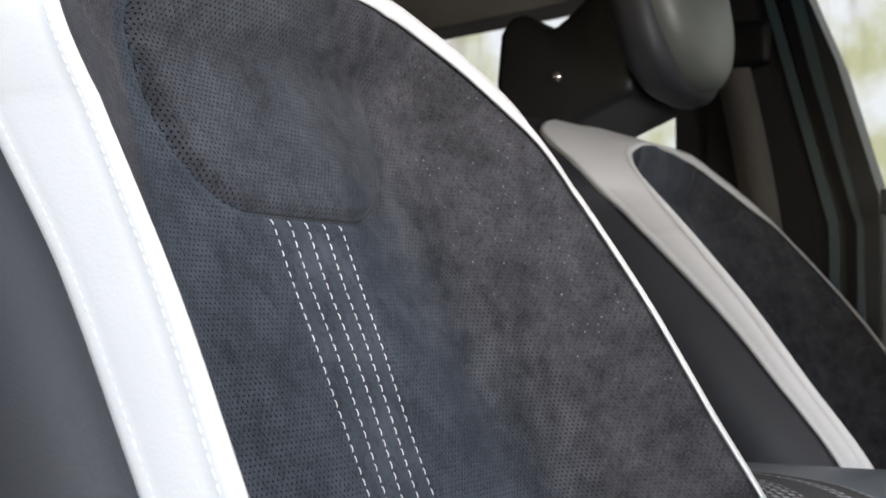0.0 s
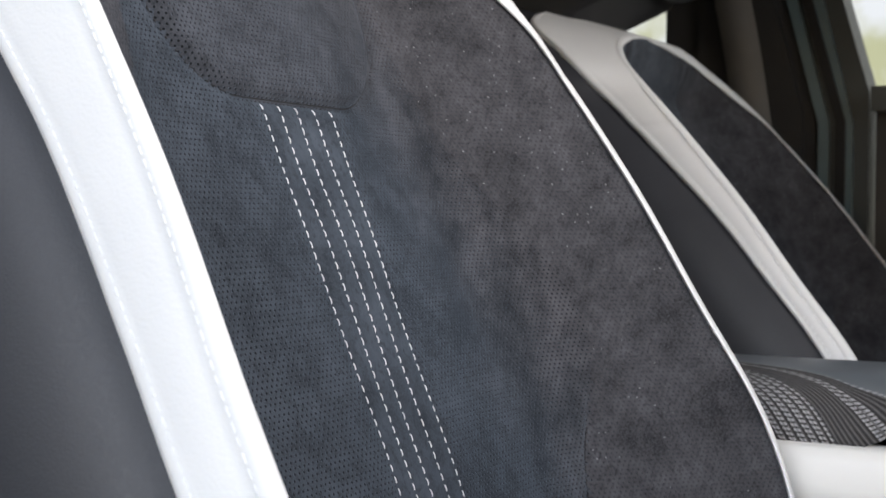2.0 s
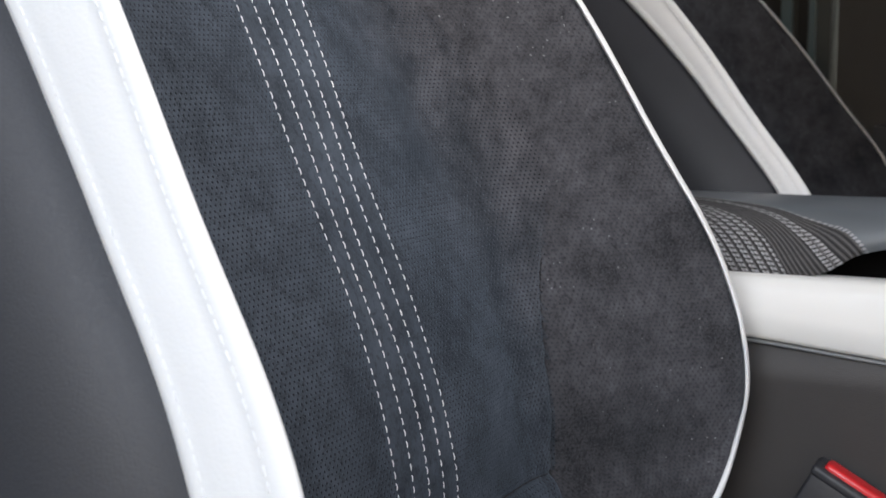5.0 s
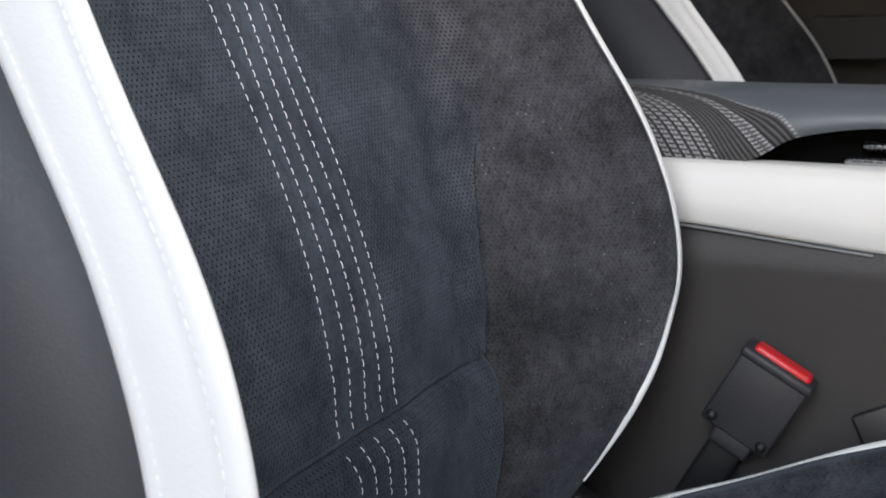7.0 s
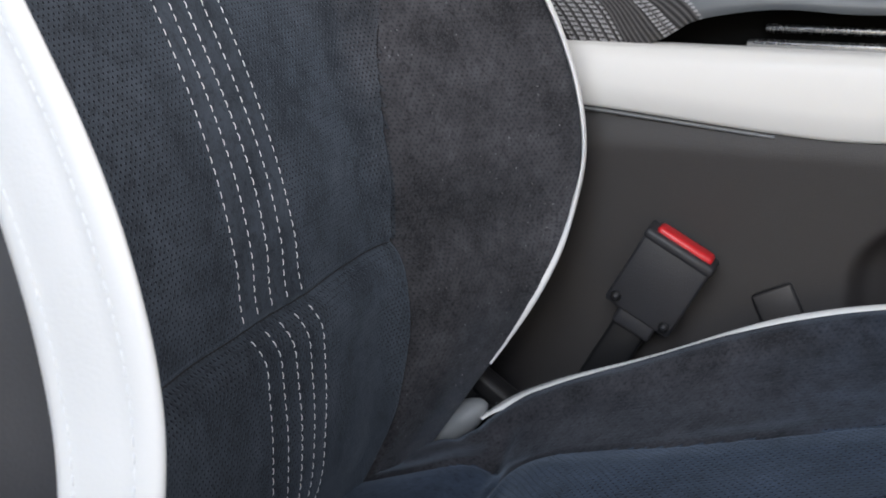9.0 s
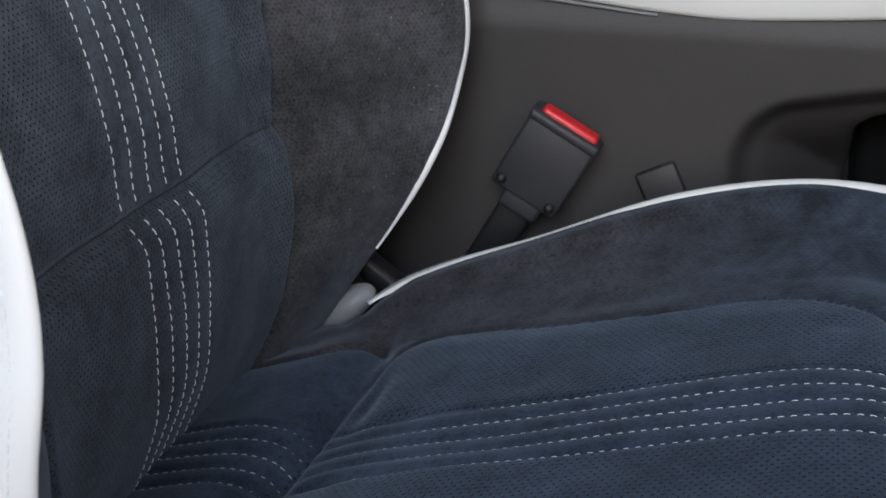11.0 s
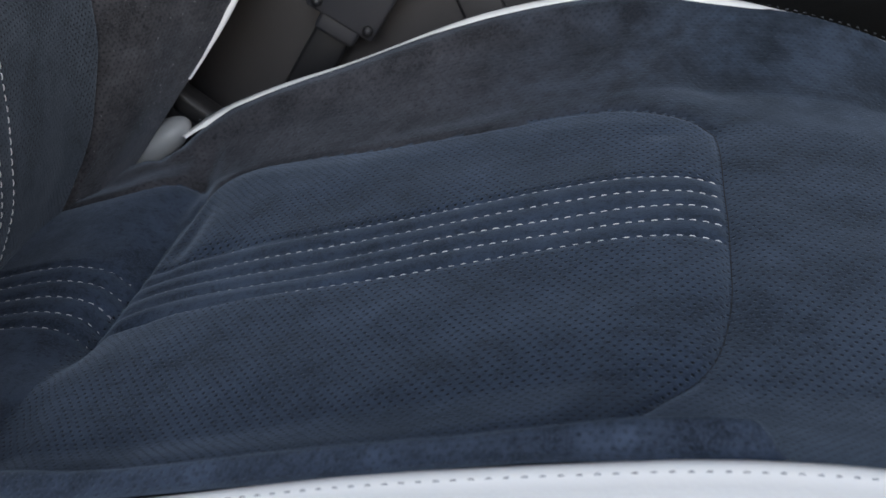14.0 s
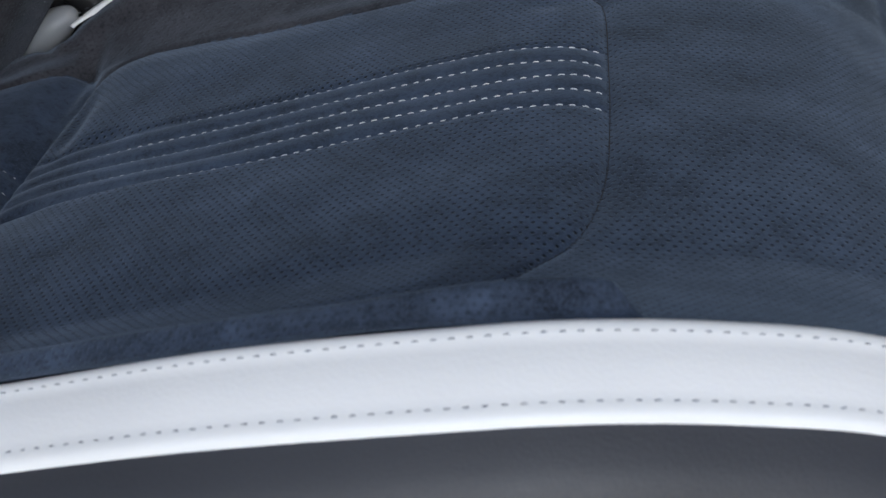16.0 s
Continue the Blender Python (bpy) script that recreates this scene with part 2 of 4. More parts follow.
def stitch_row(points, normals, length, gap, width, height, name):
    """A row of thread stitches lying on a surface, each a small rounded bar dipping in at its ends."""
    P, N = np.array(points, float), np.array(normals, float)
    arc = np.r_[0, np.cumsum(np.linalg.norm(np.diff(P, axis=0), axis=1))]
    rng = np.random.RandomState(7)
    V, F = [], []
    s = gap
    prof = ((-0.5, -0.9), (-0.36, 0.45), (0.0, 1.0), (0.36, 0.45), (0.5, -0.9))
    while s + length < arc[-1]:
        c = s + length / 2 + rng.uniform(-0.04, 0.04) * length
        ring = []
        for a, hgt in prof:
            q = np.array([np.interp(c + a * length, arc, P[:, k]) for k in range(3)])
            n = np.array([np.interp(c, arc, N[:, k]) for k in range(3)])
            n /= np.linalg.norm(n)
            t = np.array([np.interp(c + 0.001, arc, P[:, k]) - np.interp(c - 0.001, arc, P[:, k]) for k in range(3)])
            t /= np.linalg.norm(t)
            side = np.cross(n, t)
            w = width * (0.35 if abs(a) > 0.4 else 1.0) / 2
            ring.append((q + n * height * (hgt - 1.1) + side * w, q + n * height * hgt + side * w * 0.6,
                         q + n * height * (hgt + 0.15), q + n * height * hgt - side * w * 0.6, q + n * height * (hgt - 1.1) - side * w))
        base = len(V)
        for r in ring:
            V += list(r)
        for i in range(len(ring) - 1):
            for j in range(4):
                F.append((base + i * 5 + j, base + i * 5 + j + 1, base + i * 5 + 6 + j, base + i * 5 + 5 + j))
        s += length + gap
    return mesh_from(name, V, F)


def box_bm(sx, sy, sz, bevel=0.0, seg=2, m=None):
    bm = bmesh.new()
    bmesh.ops.create_cube(bm, size=1.0, matrix=Matrix.Diagonal((sx, sy, sz, 1)))
    if bevel:
        bmesh.ops.bevel(bm, geom=list(bm.edges), offset=bevel, segments=seg, profile=0.5, affect="EDGES")
    if m is not None:
        bm.transform(m)
    return bm


# ---------------------------------------------------------------- the seat
# All seat numbers are metres from the first eye: x forward, y from the seat's centre line, z up.
back_x = curve_fn([(0.30, -0.505), (0.20, -0.462), (0.12, -0.432), (0.05, -0.405), (0.015, -0.391), (-0.02, -0.375), (-0.056, -0.360), (-0.09, -0.346),
                   (-0.113, -0.336), (-0.154, -0.319), (-0.2, -0.304), (-0.233, -0.2975), (-0.271, -0.293), (-0.287, -0.2845),
                   (-0.314, -0.281), (-0.345, -0.281), (-0.38, -0.285), (-0.402, -0.293), (-0.44, -0.310)])
back_w = curve_fn([(-0.44, 0.175), (-0.411, 0.189), (-0.381, 0.203), (-0.35, 0.220), (-0.316, 0.230), (-0.29, 0.248), (-0.265, 0.258), (-0.24, 0.261), (-0.22, 0.260), (-0.18, 0.258), (-0.14, 0.254),
                   (-0.06, 0.243), (0.02, 0.231), (0.08, 0.222), (0.11, 0.216)])
edge_h = curve_fn([(-0.44, -0.06), (-0.411, -0.03), (-0.381, 0.0), (-0.35, 0.030), (-0.316, 0.060), (-0.29, 0.079), (-0.265, 0.091), (-0.24, 0.1055), (-0.2, 0.1178), (-0.14, 0.120), (-0.06, 0.105),
                   (0.02, 0.09), (0.08, 0.072), (0.11, 0.062), (0.15, 0.045), (0.20, 0.03)])


def back_h(z):
    """How far the wing's edge stands proud of the middle."""
    return np.maximum(-0.390 - 0.361 * np.asarray(z) + edge_h(z) - back_x(z), 0.004)


TOP_Z, TOP_C = 0.194, 0.080     # top of the suede; where the shoulder's round begins


def back_half(z):
    z = np.asarray(z, float)
    k = np.clip((z - TOP_C) / (TOP_Z - TOP_C), 0, 1)
    return np.where(z < TOP_C, back_w(z), back_w(TOP_C) * (1 - k**2.8) ** 0.5)


def pad_in(y, z):
    """Depth inside the raised shoulder pad (negative outside): a wide panel with round lower corners."""
    ax, az = np.abs(y) - (0.104 - 0.062), (0.050 + 0.062) - z
    return 0.062 - np.where((ax > 0) & (az > 0), np.hypot(ax, az), np.maximum(ax, az))


def pad_edge(y):
    ax = np.maximum(np.abs(y) - 0.042, 0)
    return 0.112 - np.sqrt(np.maximum(0.062**2 - ax**2, 0))


wing_line = curve_fn([(-0.45, 0.112), (-0.374, 0.136), (-0.33, 0.146), (-0.30, 0.150), (-0.271, 0.155), (-0.245, 0.1575), (-0.206, 0.158), (-0.165, 0.167), (-0.13, 0.178), (-0.08, 0.190), (0.06, 0.130), (0.2, 0.11)])


def wing_y(z):
    """Where the centre panel meets the side wing."""
    return wing_line(z)


def back_surface(y, z):
    """Forward place of the backrest's face."""
    y, z = np.asarray(y, float), np.asarray(z, float)
    w = np.maximum(back_half(z), 0.02)
    r = np.abs(y) / w
    b = np.clip((r - 0.45) / 0.55, 0, 1) ** 1.9
    # the hollow between the wings closes towards the top
    x = back_x(z) + back_h(z) - back_h(z) * (1 - b) * (1 - smooth01((z - 0.135) / 0.06))
    # raised pad
    e = pad_in(y, z)
    fade = 1 - 0.65 * smooth01((z - 0.06) / 0.05) * smooth01(y / 0.08)
    x = x + 0.0044 * fade * smooth01((e + 0.001) / 0.009) - 0.0022 * fade * np.exp(-((e + 0.001) / 0.0024) ** 2)
    # cross seam above the lumbar part, and its shallow wave
    c = np.exp(-((z + 0.271) / 0.0028) ** 2) * smooth01((wing_y(z) + 0.01 - np.abs(y)) / 0.02)
    x = x - 0.0040 * c + 0.0022 * np.exp(-((z + 0.283) / 0.010) ** 2) * smooth01((wing_y(z) - np.abs(y)) / 0.03)
    # seams of the wings, dying out upward
    d = np.abs(y) - wing_y(z)
    f = smooth01((-z - 0.10) / 0.06)
    x = x - 0.0056 * f * np.exp(-(d / 0.0034) ** 2) + 0.006 * f * smooth01(d / 0.03) * (1 - smooth01((d - 0.03) / 0.05))
    # a slanting crease in the console-side wing
    ca = (y - 0.213) * 0.80 - (z + 0.084) * 0.60
    cl = (y - 0.213) * 0.60 + (z + 0.084) * 0.80
    x = x - 0.0022 * np.exp(-(ca / 0.0030) ** 2) * np.exp(-(cl / 0.046) ** 4) * smooth01((w - np.abs(y)) / 0.02)
    # stitch channels
    for k in range(5):
        q = y + 0.031 - k * 0.0155
        x = x - 0.0007 * np.exp(-(q / 0.0016) ** 2) * smooth01((0.05 - z) / 0.004)
    # soft unevenness of the padding
    for amp, sc, ph in ((0.0010, 19.0, 0.3), (0.0006, 41.0, 1.7)):
        x = x + amp * np.sin(y * sc * 2 + ph) * np.sin(z * sc + 2 * ph)
    return x


def near_out(y, z):
    """The door-side edge runs out a little wider towards the bottom and closes in at the shoulder."""
    y, z = np.asarray(y, float), np.asarray(z, float)
    k = np.clip(-y / np.maximum(back_half(z), 0.02), 0, 1) ** 6
    return y - k * np.interp(z, [-0.37, -0.32, -0.27, -0.20, -0.12, 0.085, 0.12, 0.15, 0.2], [0.031, 0.0225, 0.0085, 0.001, 0.0, 0.0, -0.0025, -0.006, -0.009])


def seat_back(seat, o, door_side):
    z = np.r_[np.linspace(-0.44, TOP_C, 280), TOP_C + (TOP_Z - TOP_C) * np.sin(np.linspace(0, np.pi / 2, 90))[1:]]
    u = np.sin(np.linspace(-1, 1, 231) * np.pi / 2 * 0.94) / np.sin(np.pi / 2 * 0.94)
    Z, U = np.meshgrid(z, u, indexing="ij")
    Y = U * back_half(Z)
    X = back_surface(Y, Z)
    P = np.stack([X, near_out(Y, Z), Z], -1) - np.array(o)
    s = np.r_[0, np.cumsum(np.hypot(np.diff(z), np.diff(back_x(z))))]
    across = np.concatenate([np.zeros((len(z), 1)), np.cumsum(np.hypot(np.diff(Y, axis=1), np.diff(X, axis=1)), axis=1)], axis=1)
    across = across - across[:, [115]]
    UV = np.stack([across, np.repeat(s[:, None], len(u), 1)], -1)
    pad = pad_in(Y, Z) > 0
    wing = (np.abs(Y) > wing_y(Z)) & ~pad
    low = (Z < -0.271) & ~wing
    strip = (np.abs(Y) < 0.0335) & ~pad & ~low & ~wing
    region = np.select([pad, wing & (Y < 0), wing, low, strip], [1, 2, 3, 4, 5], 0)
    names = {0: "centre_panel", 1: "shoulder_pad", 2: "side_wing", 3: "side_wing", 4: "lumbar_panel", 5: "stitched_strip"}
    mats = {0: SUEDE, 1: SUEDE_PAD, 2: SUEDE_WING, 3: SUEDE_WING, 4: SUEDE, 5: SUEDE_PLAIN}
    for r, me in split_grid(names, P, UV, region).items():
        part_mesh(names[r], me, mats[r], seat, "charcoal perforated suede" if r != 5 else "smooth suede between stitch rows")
    # five rows of white thread
    for k in range(5):
        y = -0.031 + k * 0.0155
        for z0, z1 in ((pad_edge(y) - 0.001, -0.2695), (-0.2735, -0.43)):
            zz = np.linspace(z0, z1, 160)
            p = np.stack([back_surface(zz * 0 + y, zz) + 0.0006, zz * 0 + y, zz], -1)
            t = np.gradient(p, axis=0)
            n = np.stack([-t[:, 2], 0 * zz, t[:, 0]], -1)
            n /= np.linalg.norm(n, axis=1)[:, None]
            part_mesh("stitching", stitch_row(p - np.array(o), n, 0.0040, 0.0019, 0.00052, 0.0004, "stitching"), THREAD, seat, "row of white thread stitches")
    # dark cords in the folds, drawing the shade of the sewn seams
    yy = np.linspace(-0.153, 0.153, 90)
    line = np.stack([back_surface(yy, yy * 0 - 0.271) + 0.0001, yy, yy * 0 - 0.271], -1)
    part_mesh("seam", tube(line - np.array(o), 0.0004, "seam", 6), SEAM, seat, "dark cord for the shade in a sewn seam")
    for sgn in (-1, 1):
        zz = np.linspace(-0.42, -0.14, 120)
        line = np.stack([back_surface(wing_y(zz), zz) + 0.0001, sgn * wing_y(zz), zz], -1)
        part_mesh("seam", tube(line - np.array(o), 0.0006, "seam", 6), SEAM, seat, "dark cord for the shade in a sewn seam")
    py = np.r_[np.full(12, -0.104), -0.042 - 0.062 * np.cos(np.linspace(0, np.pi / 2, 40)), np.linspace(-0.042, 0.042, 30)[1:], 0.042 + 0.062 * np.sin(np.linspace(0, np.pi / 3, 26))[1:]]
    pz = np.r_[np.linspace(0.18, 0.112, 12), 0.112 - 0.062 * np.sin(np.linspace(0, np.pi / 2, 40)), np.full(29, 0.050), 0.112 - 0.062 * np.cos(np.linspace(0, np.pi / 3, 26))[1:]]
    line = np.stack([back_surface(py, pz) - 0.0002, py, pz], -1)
    part_mesh("seam", tube(line[1:] - np.array(o), 0.0006, "seam", 6), SEAM, seat, "dark cord for the shade in a sewn seam")
    # the outline of the suede carries a white band, then the leather side
    zs = np.r_[np.linspace(-0.368, TOP_C, 104), TOP_C + (TOP_Z - TOP_C) * np.sin(np.linspace(0, np.pi / 2, 60))[1:]]
    half = [(back_surface(back_half(q), q), back_half(q), q) for q in zs]
    ring = [(x, float(near_out(-y, q)), q) for x, y, q in half if q > -0.322] + [(x, y, q) for x, y, q in half[::-1]][1:]
    ring = np.array(ring, float)
    pad_ = np.concatenate([np.repeat(ring[:1], 4, 0), ring, np.repeat(ring[-1:], 4, 0)])
    soft_ = sum(pad_[k:k + len(ring)] for k in range(9)) / 9
    soft_[:4], soft_[-4:] = ring[:4], ring[-4:]
    low_ = smooth01((0.02 - ring[:, 2:]) / 0.06)
    sweep_band(seat, o, ring * (1 - low_) + soft_ * low_, "backrest", door_side)
    return seat


def sweep_band(seat, o, ring, which, door_side=True):
    """White leather band, its stitching and the dark side behind it, along an outline."""
    T = np.gradient(ring, axis=0)
    T /= np.linalg.norm(T, axis=1)[:, None]
    fwd = np.array([1.0, 0, 0]) if which == "backrest" else np.array([0, 0, 1.0])
    out = np.cross(fwd, T)
    out /= np.linalg.norm(out, axis=1)[:, None]
    for i in range(len(ring)):
        if which == "backrest" and out[i] @ (ring[i] - np.array([ring[i][0], 0, -0.1])) < 0:
            out[i] = -out[i]
        if which != "backrest" and out[i] @ (ring[i] - np.array([-0.05, 0, ring[i][2]])) < 0:
            out[i] = -out[i]
    if which == "backrest":
        # the band is broad beside the door, slim beside the console, and spreads over the shoulder
        tab = ([-0.34, -0.27, -0.2, -0.06, 0.02, 0.07, 0.11], [0.0205, 0.0290, 0.0350, 0.038, 0.045, 0.053, 0.053]) if door_side else ([-0.34, -0.17, -0.09, -0.03, 0.03, 0.09, 0.12], [0.019, 0.019, 0.021, 0.025, 0.033, 0.040, 0.042])
        widths = []
        for p, q in zip(ring, out):
            w = float(np.interp(p[2], *tab))
            top = float(np.interp(q[2], [0.37, 0.62, 0.8, 0.9, 0.95, 1.0], [0.046, 0.054, 0.066, 0.086, 0.096, 0.102])) if p[1] < 0 else float(np.interp(p[1], [0.0, 0.18], [0.102, 0.060]))
            k = float(smooth01((p[2] - 0.10) / 0.03))
            widths.append(w * (1 - k) + top * k)
        widths = [float(np.mean(widths[max(0, i - 2):i + 3])) for i in range(len(widths))]
    else:
        widths = [0.0347] * len(ring)
    dirs = []
    for p, t, q in zip(ring, T, out):
        if which == "backrest":
            k = smooth01((q[2] - 0.2) / 0.5)
            a = (0.10 + 0.31 * k) * q + (-0.99 + 0.14 * k) * fwd
        else:
            a = 0.945 * q - 0.325 * fwd
        a /= np.linalg.norm(a)
        n = np.cross(t, a)
        n /= np.linalg.norm(n)
        if n @ (q + fwd) < 0:
            n = -n
        dirs.append((a, n))

    def sec(W, p):
        # the roll at the band's front edge is fuller on the console side
        if which == "backrest":
            du = float(np.interp(p[2], [-0.32, -0.25, -0.15, -0.05, 0.03, 0.1], [0.0, -0.0008, -0.0020, -0.0006, 0.0010, 0.0018]) * smooth01(-p[1] / 0.1))
            dv = 0.0062 * float(smooth01(p[1] / 0.1) * smooth01((p[2] + 0.33) / 0.1))
        else:
            du = dv = 0.0
        full = max(W, 0.036)
        return [(u + du if u < 0.001 else u * W / full, v + (dv if 0 < u < full else 0.5 * dv if v > 0 else 0)) for u, v in profile(full)]

    def profile(W):
        return [*(((0.0005, -0.003), (-0.0022, -0.0018), (-0.0030, 0.0), (-0.0024, 0.0018), (-0.0006, 0.0028)) if which == "backrest" else ((-0.002, -0.004), (-0.0014, 0.0002), (0.0005, 0.0024))), (0.003, 0.0034), (0.0055, 0.0031), (0.0075, 0.0028), (0.010, 0.0031), (0.016, 0.0033), (W / 2, 0.0033),
           (W - 0.016, 0.0032), (W - 0.010, 0.0030), (W - 0.0075, 0.0026), (W - 0.0055, 0.0028), (W - 0.003, 0.0028), (W, 0.0018), (W + 0.001, -0.004)]
    path = [(p - np.array(o) - n * (0.0 if which == "backrest" else 0.0012), a, n) for p, (a, n) in zip(ring, dirs)]
    taper = [float(0.35 + 0.65 * smooth01((p[2] + (0.368 if p[1] > 0 else 0.322)) / (0.05 if p[1] > 0 else 0.02))) if which == "backrest" else float((0.25 + 0.75 * smooth01((p[0] + 0.246) / 0.035)) * (1 - 0.65 * smooth01((p[0] - 0.09) / 0.05) * (p[1] > 0))) for p in ring]
    part_mesh("white_band", sweep(path, lambda i: [(u * taper[i], v * taper[i]) for u, v in sec(widths[i], ring[i])], "white_band"), WHITE, seat, "white smooth leather band with stitched edges")
    for inner in (True, False):
        pts = np.array([p + a * (0.0050 if inner else w - 0.0060) + n * (0.0034 if inner else 0.0029) for (p, a, n), w in zip(path, widths)])
        part_mesh("edge_stitching", stitch_row(pts, np.array([n for _, _, n in path]), *((0.0040, 0.0014, 0.0009, 0.0003) if which == "backrest" else (0.0020, 0.0034, 0.0005, 0.00022)), "edge_stitching"),
                  THREAD if which == "backrest" else GREY_THREAD, seat, "fine edge stitching")
    # leather side
    path2 = []
    for p, (a, n), q, w in zip(ring, dirs, out, widths):
        e = p + a * (w + 0.0003) - n * 0.001
        path2.append((e - np.array(o), q, -fwd))
    if which == "backrest":
        sec2 = [(-0.002, -0.002), (0.0005, 0.002), (0.006, 0.012), (0.012, 0.03), (0.015, 0.06), (0.010, 0.11), (0.0, 0.15), (-0.03, 0.185), (-0.09, 0.20), (-0.16, 0.205)]
    else:
        sec2 = [(-0.002, -0.002), (0.002, 0.0015), (0.009, 0.006), (0.016, 0.015), (0.021, 0.03), (0.023, 0.06), (0.020, 0.11), (0.01, 0.17)]
    part_mesh("leather_side", sweep(path2, lambda i: sec2, "leather_side"), LEATHER, seat, "dark grey leather side")


cush_z = curve_fn([(-0.36, -0.435), (-0.297, -0.421), (-0.275, -0.4145), (-0.252, -0.410), (-0.235, -0.4112), (-0.2195, -0.4160), (-0.212, -0.4090), (-0.204, -0.4045), (-0.19, -0.3985), (-0.156, -0.387), (-0.1, -0.3715),
                   (-0.05, -0.357), (0.0, -0.3435), (0.041, -0.3335), (0.065, -0.331), (0.079, -0.3325), (0.09, -0.3318), (0.13, -0.331), (0.17, -0.336), (0.21, -0.350), (0.24, -0.370), (0.262, -0.40), (0.27, -0.44)])
cush_w = curve_fn([(-0.36, 0.150), (-0.30, 0.165), (-0.265, 0.185), (-0.24, 0.200), (-0.2, 0.214), (-0.139, 0.226), (-0.05, 0.239), (0.04, 0.240), (0.108, 0.232), (0.146, 0.227), (0.2, 0.222), (0.27, 0.21)])
cush_e = curve_fn([(-0.36, -0.45), (-0.30, -0.432), (-0.265, -0.416), (-0.24, -0.398), (-0.2, -0.379), (-0.139, -0.357), (-0.05, -0.322), (0.04, -0.3045), (0.108, -0.3065), (0.146, -0.311), (0.2, -0.328), (0.24, -0.358), (0.262, -0.39), (0.27, -0.43)])


door_lift = curve_fn([(-0.36, 0.006), (-0.16, 0.005), (-0.13, 0.0044), (-0.10, 0.0030), (-0.07, 0.0017), (-0.04, 0.0010), (0.0, 0.0002), (0.025, 0.0003), (0.05, 0.0013), (0.08, 0.0020), (0.11, 0.0021), (0.14, 0.0018), (0.27, 0.0015)])


def cush_h(x):
    return np.maximum(cush_e(x) - cush_z(x), 0.002)


def outline(points, n=10):
    """A closed smooth line through points."""
    P = np.array(points, float)
    t = np.linspace(0, 1, n, endpoint=False)[:, None]
    out = []
    for k in range(len(P)):
        a, b, c, d = (P[(k + m) % len(P)] for m in (-1, 0, 1, 2))
        out.append(0.5 * (2 * b + (c - a) * t + (2 * a - 5 * b + 4 * c - d) * t**2 + (3 * b - a - 3 * c + d) * t**3))
    return np.concatenate(out)


def outside(x, y, line):
    """Distance from a closed line, negative within it."""
    x, y = np.broadcast_arrays(np.asarray(x, float), np.asarray(y, float))
    best, cross = np.full(x.shape, 9.0), np.zeros(x.shape, bool)
    for (ax, ay), (bx, by) in zip(line, np.roll(line, -1, 0)):
        dx, dy = bx - ax, by - ay
        t = np.clip(((x - ax) * dx + (y - ay) * dy) / max(dx * dx + dy * dy, 1e-12), 0, 1)
        best = np.minimum(best, np.hypot(x - ax - t * dx, y - ay - t * dy))
        if dy:
            cross ^= ((ay > y) != (by > y)) & (x < ax + (y - ay) / dy * dx)
    return np.where(cross, -best, best)


# the raised seat panel: cut off slantwise at its door-side front corner, rounded beside the console
PANEL = outline([(-0.223, -0.176), (-0.2235, -0.06), (-0.220, 0.0), (-0.2165, 0.03), (-0.212, 0.08), (-0.207, 0.128), (-0.188, 0.146), (-0.151, 0.143), (-0.10, 0.136), (-0.049, 0.131), (0.0, 0.134), (0.030, 0.128),
                 (0.058, 0.113), (0.074, 0.100), (0.0795, 0.080), (0.0795, 0.0), (0.0785, -0.05), (0.0755, -0.095), (0.066, -0.138), (0.047, -0.167), (0.028, -0.194), (0.005, -0.2095), (-0.05, -0.2085), (-0.11, -0.2025), (-0.17, -0.191)])
# the pad behind it
REAR = outline([(-0.226, -0.172), (-0.2265, -0.06), (-0.2225, 0.0), (-0.2195, 0.03), (-0.2155, 0.08), (-0.212, 0.132), (-0.222, 0.152), (-0.240, 0.146), (-0.262, 0.131), (-0.30, 0.122), (-0.38, 0.115), (-0.38, -0.14), (-0.29, -0.15)])


def roll_y(x):
    """Where the rolled edge beside the door begins; it closes in a round end towards the front."""
    return cush_w(x) - np.interp(x, [-0.4, 0.030, 0.060, 0.073, 0.079, 0.0835, 0.3], [0.029, 0.030, 0.034, 0.027, 0.014, 0.002, 0.002])


